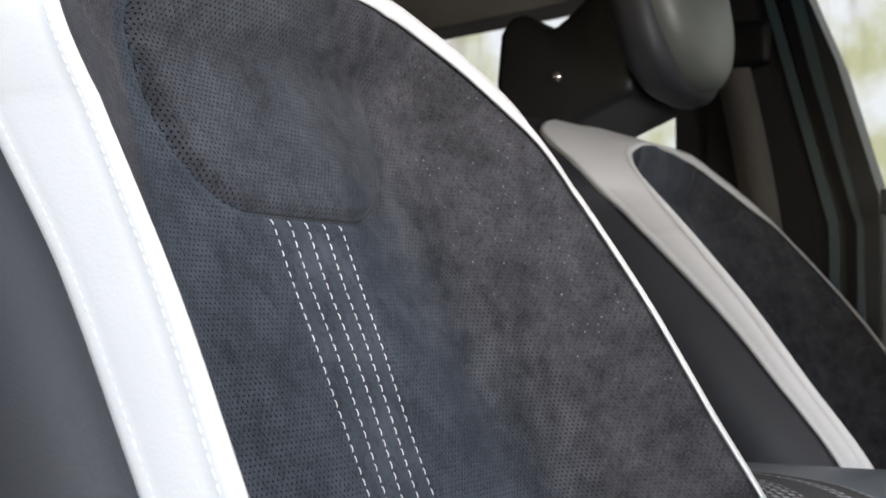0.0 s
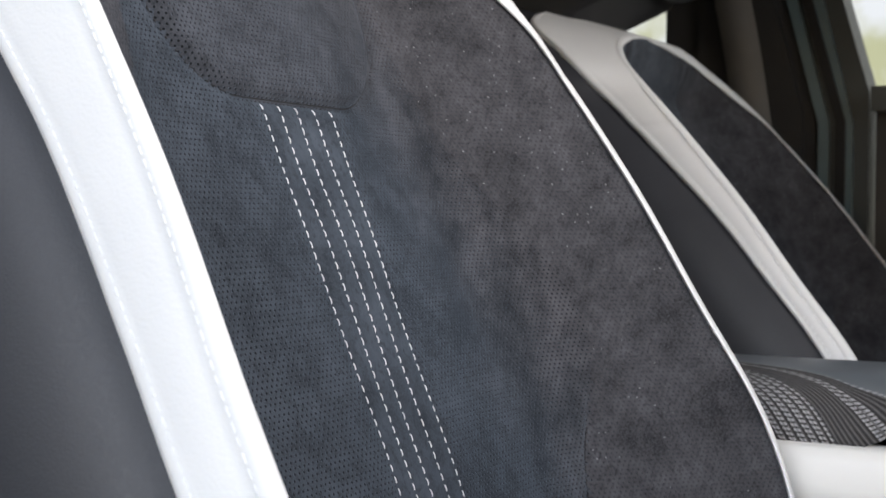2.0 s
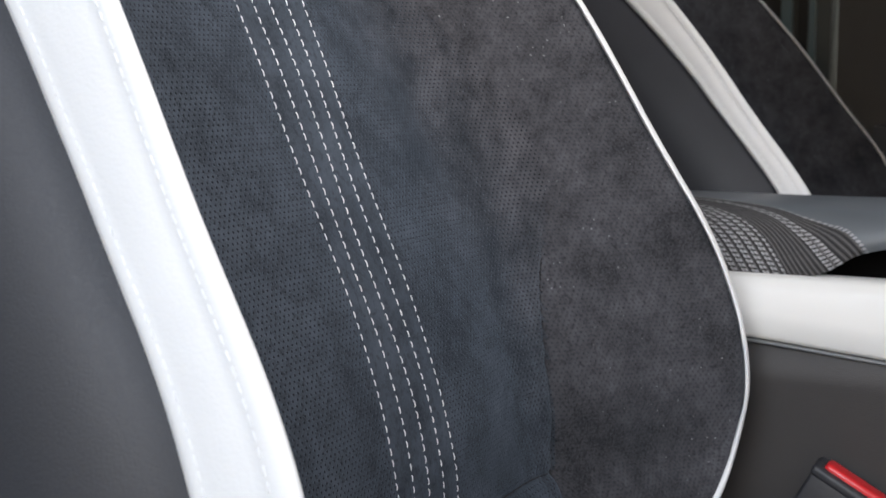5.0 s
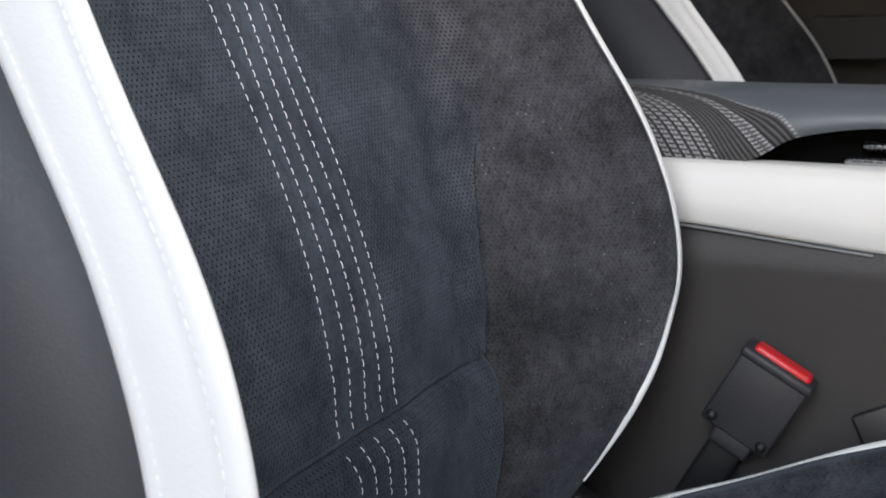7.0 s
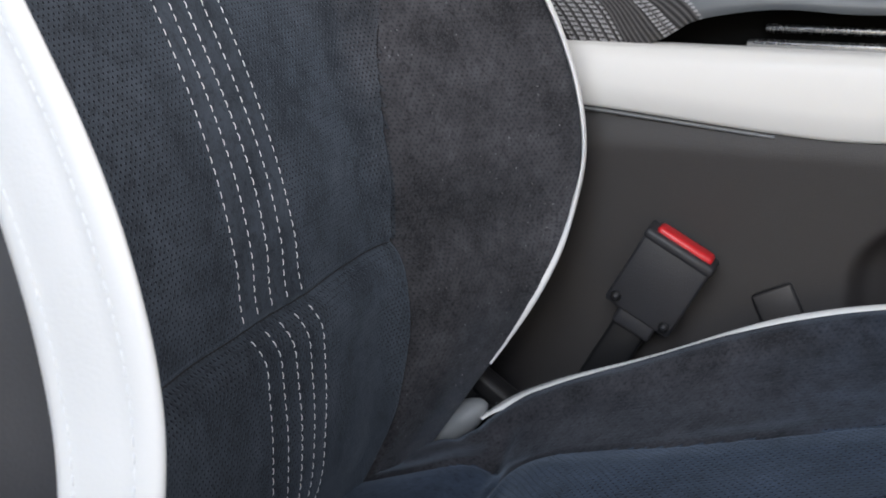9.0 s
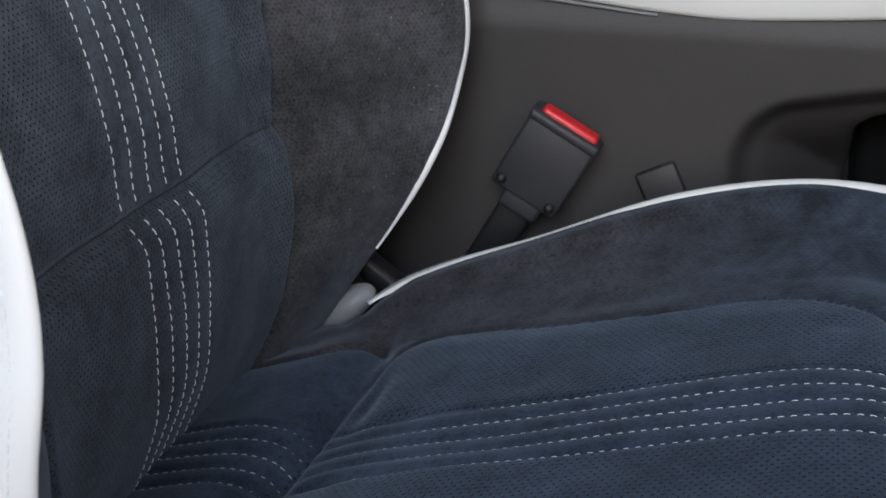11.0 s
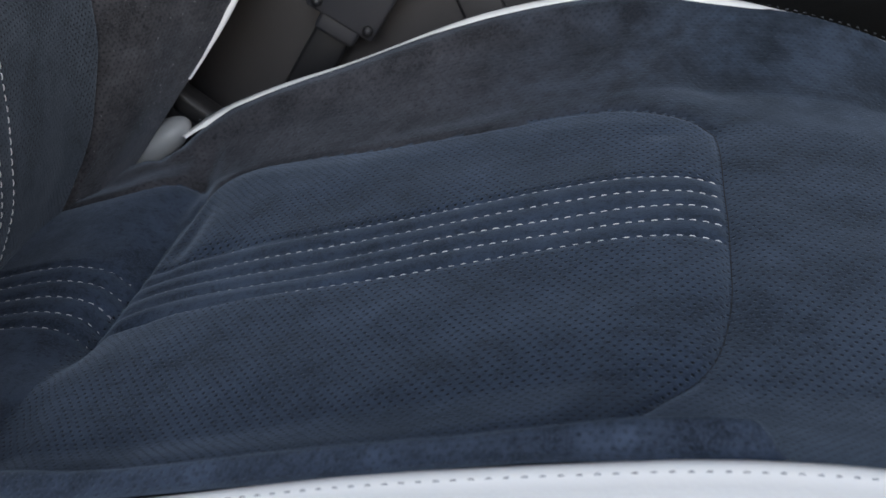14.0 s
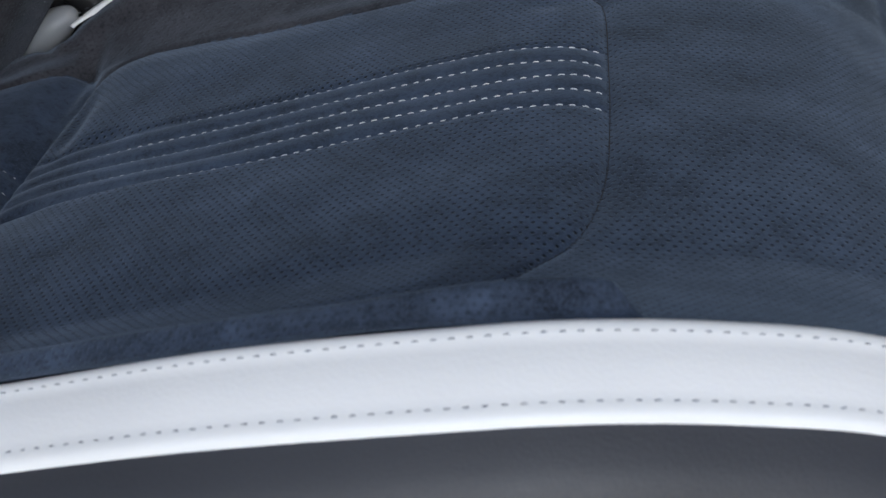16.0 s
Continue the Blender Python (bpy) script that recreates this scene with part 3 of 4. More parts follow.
def cush_surface(x, y):
    x, y = np.asarray(x, float), np.asarray(y, float)
    a = np.abs(y)
    w = cush_w(x)
    near = np.where(y < 0, 1.0, 0.0)
    r = np.clip((a - 0.150) / (w - 0.150 + 1e-9), 0, 1)
    # the step at the panel's rear is sharp beside the console and soft towards the door
    k = smooth01((-y - 0.030) / 0.07) * smooth01((x + 0.275) / 0.02) * smooth01((-0.150 - x) / 0.02)
    z = cush_z(x) * (1 - k) + np.interp(x, [-0.275, -0.15], [-0.4145, -0.385]) * k + (cush_h(x) + near * door_lift(x)) * r**1.3
    # the panel's seam, its bulge and the roll beside it
    d = outside(x, y, PANEL)
    z = z - 0.0022 * (1 - 0.8 * smooth01((-0.19 - x) / 0.02) * smooth01((-y - 0.03) / 0.05)) * np.exp(-(d / 0.0028) ** 2) + 0.0012 * smooth01(d / 0.016) * (1 - smooth01((d - 0.02) / 0.03)) * smooth01((x + 0.2) / 0.03)
    z = z + 0.0034 * smooth01(-d / 0.03) * np.clip(a / 0.15, 0, 1)
    # the pad behind it sinks at its outer corner
    e = outside(x, y, REAR)
    z = z - 0.0030 * np.exp(-(e / 0.0035) ** 2) * smooth01((y + 0.05) / 0.05) + 0.0020 * smooth01(-e / 0.02) - 0.005 * smooth01(e / 0.03) * smooth01((-0.215 - x) / 0.03) * smooth01(y / 0.05)
    # rolled edges beside the bands
    rb = roll_y(x)
    q = (a - rb) / np.maximum(w - rb, 0.002)
    z = z + near * ((0.0098 + 0.0025 * smooth01((x + 0.02) / 0.06)) * np.exp(-((q - 0.52) / 0.27) ** 2) - 0.0045 * np.exp(-(q / 0.16) ** 2)) * smooth01((0.084 - x) / 0.014) * smooth01((x + 0.30) / 0.08)
    z = z + (1 - near) * 0.0045 * np.exp(-((a - w + 0.012) / 0.009) ** 2) * smooth01((0.075 - x) / 0.05) * smooth01((x + 0.30) / 0.08)
    # pinched creases at the panel's rear, and a thumb mark near its front
    for cx, cy, sx, sy, amp in ((-0.176, 0.036, 0.012, 0.004, 0.0045), (-0.197, -0.029, 0.012, 0.006, 0.0035), (-0.202, 0.066, 0.007, 0.030, 0.0060), (0.050, 0.085, 0.011, 0.009, 0.0020)):
        z = z - amp * np.exp(-((x - cx) / sx) ** 2 - ((y - cy) / sy) ** 2)
    # folds across the bolster
    for cx, tilt, amp in ((0.045, 0.5, 0.0016), (0.012, 0.7, 0.0010), (-0.262, -0.6, 0.0025), (-0.245, -0.4, 0.0020)):
        c = x - cx - tilt * (y - 0.19)
        z = z - amp * np.exp(-(c / 0.006) ** 2) * np.exp(-((y - 0.185) / 0.022) ** 2)
    for k in range(5):
        q = y + 0.031 - k * 0.0155
        z = z - (0.0012 + 0.0010 * smooth01((0.02 - x) / 0.12)) * np.exp(-(q / 0.0024) ** 2) * smooth01((0.079 - x) / 0.004)
    for amp, sc, ph in ((0.0009, 21.0, 0.8), (0.0005, 47.0, 2.1)):
        z = z + amp * np.sin(y * sc * 2 + ph) * np.sin(x * sc + 2 * ph)
    return z


def seat_cushion(seat, o):
    x = np.linspace(-0.36, 0.27, 316)
    u = np.sin(np.linspace(-1, 1, 221) * np.pi / 2 * 0.92) / np.sin(np.pi / 2 * 0.92)
    Xg, U = np.meshgrid(x, u, indexing="ij")
    Y = U * cush_w(Xg)
    Z = cush_surface(Xg, Y)
    P = np.stack([Xg, Y, Z], -1) - np.array(o)
    s = np.r_[0, np.cumsum(np.hypot(np.diff(x), np.diff(cush_z(x))))]
    across = np.concatenate([np.zeros((len(x), 1)), np.cumsum(np.hypot(np.diff(Y, axis=1), np.diff(Z, axis=1)), axis=1)], axis=1)
    UV = np.stack([np.repeat(s[:, None], len(u), 1), across - across[:, [110]]], -1)
    inside = outside(Xg, Y, PANEL) < 0
    rear = (outside(Xg, Y, REAR) < 0) & ~inside
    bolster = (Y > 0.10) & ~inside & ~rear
    roll = (-Y > roll_y(Xg)) & (Xg < 0.083)
    strip = inside & (np.abs(Y) < 0.0335)
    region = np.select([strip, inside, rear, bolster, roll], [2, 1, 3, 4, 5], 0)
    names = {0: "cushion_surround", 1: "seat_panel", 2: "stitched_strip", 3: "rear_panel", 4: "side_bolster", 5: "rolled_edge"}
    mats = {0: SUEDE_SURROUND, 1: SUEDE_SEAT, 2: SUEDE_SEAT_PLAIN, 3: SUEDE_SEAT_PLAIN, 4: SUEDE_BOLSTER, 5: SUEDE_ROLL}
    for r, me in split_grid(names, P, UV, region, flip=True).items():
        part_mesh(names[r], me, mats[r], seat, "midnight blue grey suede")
    for k in range(5):
        y = -0.031 + k * 0.0155
        for x0, x1 in ((-0.208, 0.0775), (-0.34, -0.2235)):
            xx = np.linspace(x0, x1, 160)
            p = np.stack([xx, xx * 0 + y, cush_surface(xx, xx * 0 + y) + 0.00028], -1)
            t = np.gradient(p, axis=0)
            n = np.stack([-t[:, 2], 0 * xx, t[:, 0]], -1)
            n /= np.linalg.norm(n, axis=1)[:, None]
            part_mesh("stitching", stitch_row(p - np.array(o), n, 0.0032, 0.0026, 0.00042, 0.0003, "stitching"), SHADED_THREAD, seat, "row of white thread stitches")
    # dark cord round the panel, for the shade in its seam
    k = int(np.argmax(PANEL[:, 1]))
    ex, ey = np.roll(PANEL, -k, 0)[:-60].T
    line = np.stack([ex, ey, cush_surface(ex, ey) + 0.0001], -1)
    part_mesh("seam", tube(line - np.array(o), 0.0003, "seam", 6), SEAM, seat, "dark cord for the shade in a sewn seam")
    xs = np.linspace(-0.246, 0.262, 120)
    for sgn in (-1, 1):
        y = sgn * cush_w(xs)
        sweep_band(seat, o, np.stack([xs, y, cush_e(xs) + (door_lift(xs) + 0.0004 if sgn < 0 else 0.0006)], -1), "cushion")


SEAT_O = (-0.10, 0.0, -0.62)


def car_seat(label, door_side):
    seat = thing("car_seat", (SEAT_O[0], YC + SEAT_O[1], EYE + SEAT_O[2]), label, "car seat", "front seats")
    seat_back(seat, SEAT_O, door_side)
    seat_cushion(seat, SEAT_O)
    return seat


near_seat = car_seat("charcoal suede car seat with white leather bands and stitching", True)
far_seat = car_seat("dark suede car seat beyond the console with slim white bands", False)
SPACING = 0.772


def at(x, y, z):
    """From seat numbers to the world."""
    return (x, YC + y, EYE + z)


# ---------------------------------------------------------------- more materials
RED = plain("red_plastic", (0.55, 0.015, 0.02), 0.35, grain=500, bump=0.05, vary=0.06)
CHROME = plain("satin_chrome", (0.55, 0.55, 0.55), 0.24, metal=1.0, grain=600, bump=0.0, vary=0.04)
HEADLINER = plain("beige_headliner", (0.38, 0.34, 0.28), 0.9, grain=500, bump=0.2, vary=0.08)
PILLAR = plain("pillar_cloth", (0.026, 0.024, 0.023), 0.85, grain=700, bump=0.3, vary=0.12)
FRAME = plain("door_frame_paint", (0.022, 0.029, 0.032), 0.40, grain=300, bump=0.02, vary=0.1)
RIB = plain("frame_rib_paint", (0.085, 0.125, 0.138), 0.35, grain=300, bump=0.02, vary=0.1)
WEBBING = plain("belt_webbing", (0.13, 0.12, 0.11), 0.8, grain=1500, bump=0.4, vary=0.1)
CARPET = plain("carpet", (0.02, 0.02, 0.021), 0.95, grain=900, bump=0.5, vary=0.2)
BUCKLE = plain("buckle_plastic", (0.026, 0.026, 0.030), 0.5, grain=900, bump=0.25, vary=0.15)
GREY_PAD = plain("grey_leather", (0.11, 0.122, 0.110), 0.42, grain=900, bump=0.2, vary=0.05)
# near black: the shade inside recesses put into the colour
HOLLOW_SHADE = plain("hollow_shade_black", (0.004, 0.004, 0.004), 0.9, grain=900, bump=0.2, vary=0.2, spec=0.1)
CAP = plain("pale_grey_plastic", (0.24, 0.25, 0.26), 0.4, grain=600, bump=0.1, vary=0.06)
SILVER = plain("silver_plastic", (0.17, 0.175, 0.18), 0.4, grain=600, bump=0.1, vary=0.06)


def arm_cloth():
    """Ribbed cloth with two hatched light stripes, turning to smooth leather (UV in metres)."""
    m, nt, ln, b = material("armrest_cloth")
    sep = nt.new("ShaderNodeSeparateXYZ")
    ln.new(nt.new("ShaderNodeTexCoord").outputs["UV"], sep.inputs[0])
    u, v = sep.outputs[0], sep.outputs[1]

    def between(a, c):
        return math_node(nt, ln, "MULTIPLY", math_node(nt, ln, "GREATER_THAN", u, a), math_node(nt, ln, "LESS_THAN", u, c))
    rib = math_node(nt, ln, "SINE", math_node(nt, ln, "MULTIPLY", u, 2 * math.pi / 0.0036))
    dash = math_node(nt, ln, "SINE", math_node(nt, ln, "ADD", math_node(nt, ln, "MULTIPLY", v, 2 * math.pi / 0.0033), math_node(nt, ln, "MULTIPLY", u, 90.0)))
    wide = math_node(nt, ln, "MULTIPLY", between(-0.30, -0.178), math_node(nt, ln, "GREATER_THAN", math_node(nt, ln, "SINE", math_node(nt, ln, "MULTIPLY", u, 2 * math.pi / 0.0072)), -0.30))
    stripes = math_node(nt, ln, "MAXIMUM", wide, math_node(nt, ln, "MAXIMUM", between(-0.1515, -0.1478), between(-0.1464, -0.1427)))
    hatch = math_node(nt, ln, "MULTIPLY", stripes, math_node(nt, ln, "GREATER_THAN", dash, -0.25))
    line = math_node(nt, ln, "MULTIPLY", between(-0.1285, -0.1260), math_node(nt, ln, "GREATER_THAN", dash, -0.3))
    cloth = math_node(nt, ln, "LESS_THAN", u, -0.128)
    base = mix_colors(nt, ln, cloth, (0.125, 0.138, 0.152), mix_colors(nt, ln, ramp(nt, ln, rib, -0.4, 0.6), (0.030, 0.029, 0.030), (0.095, 0.092, 0.094)))
    col = mix_colors(nt, ln, math_node(nt, ln, "MAXIMUM", hatch, line), base, (0.33, 0.33, 0.34))
    ln.new(col, b.inputs["Base Color"])
    ln.new(ramp(nt, ln, cloth, 0, 1, 0.42, 0.85), b.inputs["Roughness"])
    bn = nt.new("ShaderNodeBump")
    bn.inputs["Strength"].default_value = 0.5
    bn.inputs["Distance"].default_value = 0.0008
    ln.new(math_node(nt, ln, "MULTIPLY", math_node(nt, ln, "ADD", rib, hatch), cloth), bn.inputs["Height"])
    ln.new(bn.outputs[0], b.inputs["Normal"])
    return m


def outdoors():
    """Bare spring woods far out of focus."""
    m, nt, ln, b = material("woods")
    nt.remove(b)
    ob = nt.new("ShaderNodeTexCoord").outputs["Object"]
    mp = nt.new("ShaderNodeMapping")
    mp.inputs["Scale"].default_value = (3.2, 1.0, 0.35)
    ln.new(ob, mp.inputs[0])
    trunks = noise_node(nt, ln, mp.outputs[0], 0.9, 4)
    leaf = noise_node(nt, ln, ob, 1.6, 5)
    col = mix_colors(nt, ln, ramp(nt, ln, leaf, 0.42, 0.66), (0.86, 0.90, 0.92), (0.56, 0.58, 0.36))
    col = mix_colors(nt, ln, ramp(nt, ln, trunks, 0.50, 0.66, 0.0, 0.75), col, (0.30, 0.24, 0.16))
    sep = nt.new("ShaderNodeSeparateXYZ")
    ln.new(ob, sep.inputs[0])
    col = mix_colors(nt, ln, ramp(nt, ln, sep.outputs[2], -0.2, 1.2), (0.42, 0.20, 0.10), col)
    em = nt.new("ShaderNodeEmission")
    em.inputs[1].default_value = 1.0
    ln.new(col, em.inputs[0])
    ln.new(em.outputs[0], nt["Material Output"].inputs[0])
    return m


ARM = arm_cloth()
WOODS = outdoors()


# ---------------------------------------------------------------- the car body round the seats
def slab(name, corners, thick, mat, parent, axis=1, label=""):
    """A flat panel: outline in two axes, pushed out along the third. corners are world places."""
    bm = bmesh.new()
    vs = [bm.verts.new(c) for c in corners]
    f = bm.faces.new(vs)
    r = bmesh.ops.extrude_face_region(bm, geom=[f])
    d = Vector((0, 0, 0))
    d[axis] = thick
    for v in r["geom"]:
        if isinstance(v, bmesh.types.BMVert):
            v.co += d
    bmesh.ops.recalc_face_normals(bm, faces=bm.faces)
    if parent is not None:
        bm.transform(Matrix.Translation(-Vector(parent.location)))
    return part(name, bm, mat, parent, label, smooth=False)


SIDE = 1.15     # inner face of the far side
body = thing("car_body", at(-0.4, SIDE, -0.75), "dark car interior shell with far doors and pillars", "car", kind="structure")
slab("b_pillar", [at(-0.585, SIDE, -0.70), at(-0.585, SIDE, 0.55), at(-0.512, SIDE, 0.55), at(-0.461, SIDE, 0.414), at(-0.374, SIDE, 0.11), at(-0.374, SIDE, -0.70)], 0.09, PILLAR, body, 1, "dark cloth covered pillar")
slab("pillar_trim", [at(-0.535, SIDE - 0.012, -0.2), at(-0.535, SIDE - 0.012, 0.55), at(-0.520, SIDE - 0.012, 0.55), at(-0.470, SIDE - 0.012, 0.40), at(-0.398, SIDE - 0.012, 0.12), at(-0.398, SIDE - 0.012, -0.2)], 0.012, PILLAR, body, 1)
slab("window_frame", [at(-0.510, SIDE + 0.004, 0.55), at(-0.455, SIDE + 0.004, 0.55), at(-0.402, SIDE + 0.004, 0.407), at(-0.368, SIDE + 0.004, 0.322), at(-0.318, SIDE + 0.004, 0.149), at(-0.318, SIDE + 0.004, -0.2), at(-0.372, SIDE + 0.004, -0.2), at(-0.372, SIDE + 0.004, 0.11), at(-0.459, SIDE + 0.004, 0.414)], 0.07, FRAME, body, 1, "grey green painted door frame")
for top, high, low in ((-0.510, -0.459, -0.379), (-0.478, -0.425, -0.350)):
    slab("frame_rib", [at(top, SIDE - 0.006, 0.55), at(top + 0.014, SIDE - 0.006, 0.55), at(high + 0.014, SIDE - 0.006, 0.412), at(low + 0.014, SIDE - 0.006, 0.109), at(low + 0.014, SIDE - 0.006, -0.2), at(low, SIDE - 0.006, -0.2), at(low, SIDE - 0.006, 0.109), at(high, SIDE - 0.006, 0.412)], 0.010, RIB, body, 1, "grey green painted rib")
slab("frame_seal", [at(-0.489, SIDE - 0.010, 0.55), at(-0.477, SIDE - 0.010, 0.55), at(-0.427, SIDE - 0.010, 0.411), at(-0.344, SIDE - 0.010, 0.109), at(-0.344, SIDE - 0.010, -0.2), at(-0.357, SIDE - 0.010, -0.2), at(-0.357, SIDE - 0.010, 0.109), at(-0.440, SIDE - 0.010, 0.411)], 0.012, BLACK, body, 1)
slab("front_door_panel", [at(-0.308, SIDE, -0.70), at(-0.308, SIDE, 0.142), at(0.95, SIDE, 0.118), at(0.95, SIDE, -0.70)], 0.08, PLASTIC, body, 1, "dark door panel")
slab("door_ledge", [at(-0.306, SIDE - 0.05, 0.150), at(-0.306, SIDE + 0.06, 0.150), at(0.95, SIDE + 0.06, 0.126), at(0.95, SIDE - 0.05, 0.126)], -0.03, FRAME, body, 2)
slab("door_armrest", [at(-0.25, SIDE - 0.07, -0.09), at(-0.25, SIDE, -0.09), at(0.6, SIDE, -0.06), at(0.6, SIDE - 0.07, -0.06)], -0.05, LEATHER, body, 2)
slab("rear_door_panel", [at(-1.5, SIDE, -0.70), at(-1.5, SIDE, 0.165), at(-0.587, SIDE, 0.165), at(-0.587, SIDE, -0.70)], 0.08, PLASTIC, body, 1)
slab("rear_pillar", [at(-1.9, SIDE, -0.70), at(-1.9, SIDE, 0.55), at(-1.38, SIDE, 0.55), at(-1.5, SIDE, 0.165), at(-1.502, SIDE, -0.70)], 0.08, PILLAR, body, 1)
slab("roof_rail", [at(-1.38, SIDE + 0.002, 0.40), at(-1.38, SIDE + 0.002, 0.56), at(1.0, SIDE + 0.002, 0.56), at(1.0, SIDE + 0.002, 0.475), at(-0.45, SIDE + 0.002, 0.475), at(-0.80, SIDE + 0.002, 0.44)], 0.08, HEADLINER, body, 1)
# unseen near-side rail, door and sill, added to cut sun and sky light
slab("unseen_shading_rail", [at(-1.9, -0.42, 0.40), at(-1.9, -0.42, 0.549), at(0.75, -0.42, 0.549), at(0.75, -0.42, 0.40)], 0.07, HEADLINER, body, 1)
slab("unseen_shading_door", [at(-1.9, -0.42, -0.70), at(-1.9, -0.42, 0.16), at(-0.66, -0.42, 0.16), at(-0.65, -0.42, 0.398), at(-0.55, -0.42, 0.398), at(-0.50, -0.42, -0.70)], 0.07, PLASTIC, body, 1)
slab("unseen_shading_sill", [at(-0.498, -0.42, -0.70), at(-0.498, -0.42, -0.52), at(0.90, -0.42, -0.52), at(0.90, -0.42, -0.70)], 0.07, PLASTIC, body, 1)
slab("rear_wall", [at(-1.9, -0.42, -0.70), at(-1.9, SIDE + 0.08, -0.70), at(-1.9, SIDE + 0.08, 0.55), at(-1.9, -0.42, 0.55)], -0.06, PLASTIC, body, 0)
# unseen dashboard block, placed to keep front light off the lower seat
slab("unseen_dash_block", [at(0.62, -0.40, -0.70), at(0.62, SIDE + 0.08, -0.70), at(0.50, SIDE + 0.08, 0.145), at(0.50, -0.40, 0.145)], 0.35, PLASTIC, body, 0)
slab("car_floor", [at(-1.9, -0.42, -0.70), at(1.25, -0.42, -0.70), at(1.25, SIDE + 0.08, -0.70), at(-1.9, SIDE + 0.08, -0.70)], -0.06, CARPET, body, 2, "black carpet")
slab("headliner", [at(-1.95, -0.42, 0.55), at(0.75, -0.42, 0.55), at(0.75, SIDE + 0.08, 0.55), at(-1.95, SIDE + 0.08, 0.55)], 0.05, HEADLINER, body, 2, "beige headliner")

# seat belt of the far seat
belt = thing("seat_belt", at(-0.47, SIDE - 0.03, -0.1), "dark seat belt webbing hanging down the pillar", "seat belt")
bm = bmesh.new()
prev = None
for k in range(15):
    f = k / 14
    c = Vector((-0.500 + 0.080 * f + 0.004 * math.sin(5 * f), -0.004 * math.sin(3 * f), 0.335 - 0.435 * f + 0.1))
    row = [bm.verts.new(c + Vector((dx - (-0.03), dy, 0))) for dx, dy in ((-0.024, 0), (0.024, 0), (0.024, 0.002), (-0.024, 0.002))]
    for v in row:
        v.co.x += 0.44
    if prev:
        for a in range(4):
            bm.faces.new((prev[a], prev[(a + 1) % 4], row[(a + 1) % 4], row[a]))
    prev = row
part("webbing", bm, WEBBING, belt)
bm = box_bm(0.07, 0.025, 0.06, 0.01, 3, Matrix.Translation((-0.01, 0.0, 0.45)))
part("guide_loop", bm, BLACK, belt)

# headrest of the far seat
head = thing("headrest", at(-0.47, SPACING, 0.20), "grey leather headrest in a black shell", "headrest")


def profile_solid(outline, half, bevel, shift):
    """A side outline (x, z) given width along y, with rounded edges."""
    bm = bmesh.new()
    vs = [bm.verts.new((x - shift[0], -half, z - shift[1])) for x, z in outline]
    f = bm.faces.new(vs)
    r = bmesh.ops.extrude_face_region(bm, geom=[f])
    for v in r["geom"]:
        if isinstance(v, bmesh.types.BMVert):
            v.co.y += 2 * half
    bmesh.ops.recalc_face_normals(bm, faces=bm.faces)
    bmesh.ops.bevel(bm, geom=[e for e in bm.edges if e.calc_face_angle(0) > 0.6], offset=bevel, segments=4, profile=0.5, affect="EDGES")
    return bm


part("shell", profile_solid([(-0.629, 0.16), (-0.632, 0.25), (-0.627, 0.299), (-0.616, 0.317), (-0.596, 0.319), (-0.577, 0.303), (-0.565, 0.299), (-0.549, 0.310), (-0.53, 0.326), (-0.51, 0.37),
                             (-0.50, 0.43), (-0.475, 0.43), (-0.475, 0.222), (-0.495, 0.214), (-0.53, 0.200), (-0.56, 0.175), (-0.60, 0.15)], 0.085, 0.010, (-0.47, 0.20)), BLACK, head, "black plastic shell")


def cushion_solid(rx, ry, rz, p, m):
    """A plump pillow form."""
    bm = bmesh.new()
    bmesh.ops.create_uvsphere(bm, u_segments=40, v_segments=28, radius=1.0)
    for v in bm.verts:
        n = (abs(v.co.x) ** p + abs(v.co.y) ** p + abs(v.co.z) ** p) ** (1 / p)
        v.co = Vector((v.co.x / n * rx, v.co.y / n * ry, v.co.z / n * rz))
    bm.transform(m)
    return bm


lean = Matrix.Rotation(radians(-12), 4, "Y")
part("pad", cushion_solid(0.034, 0.122, 0.127, 3.2, Matrix.Translation((-0.006, 0.0, 0.146)) @ lean), LEATHER, head, "dark leather rim")
part("face", cushion_solid(0.044, 0.113, 0.118, 2.5, Matrix.Translation((0.012, 0.0, 0.148)) @ lean), GREY_PAD, head, "smooth grey leather face")
bm = bmesh.new()
bmesh.ops.create_uvsphere(bm, u_segments=12, v_segments=8, radius=0.006, matrix=Matrix.Translation((-0.087, -0.088, 0.046)))
part("release_button", bm, CHROME, head)

# ---------------------------------------------------------------- centre console
CON_Y, CON_W = 0.40, 0.092
console = thing("centre_console", at(-0.05, CON_Y, -0.70), "dark centre console with white trim and black tray", "console")
CO = np.array(at(-0.05, CON_Y, -0.70))


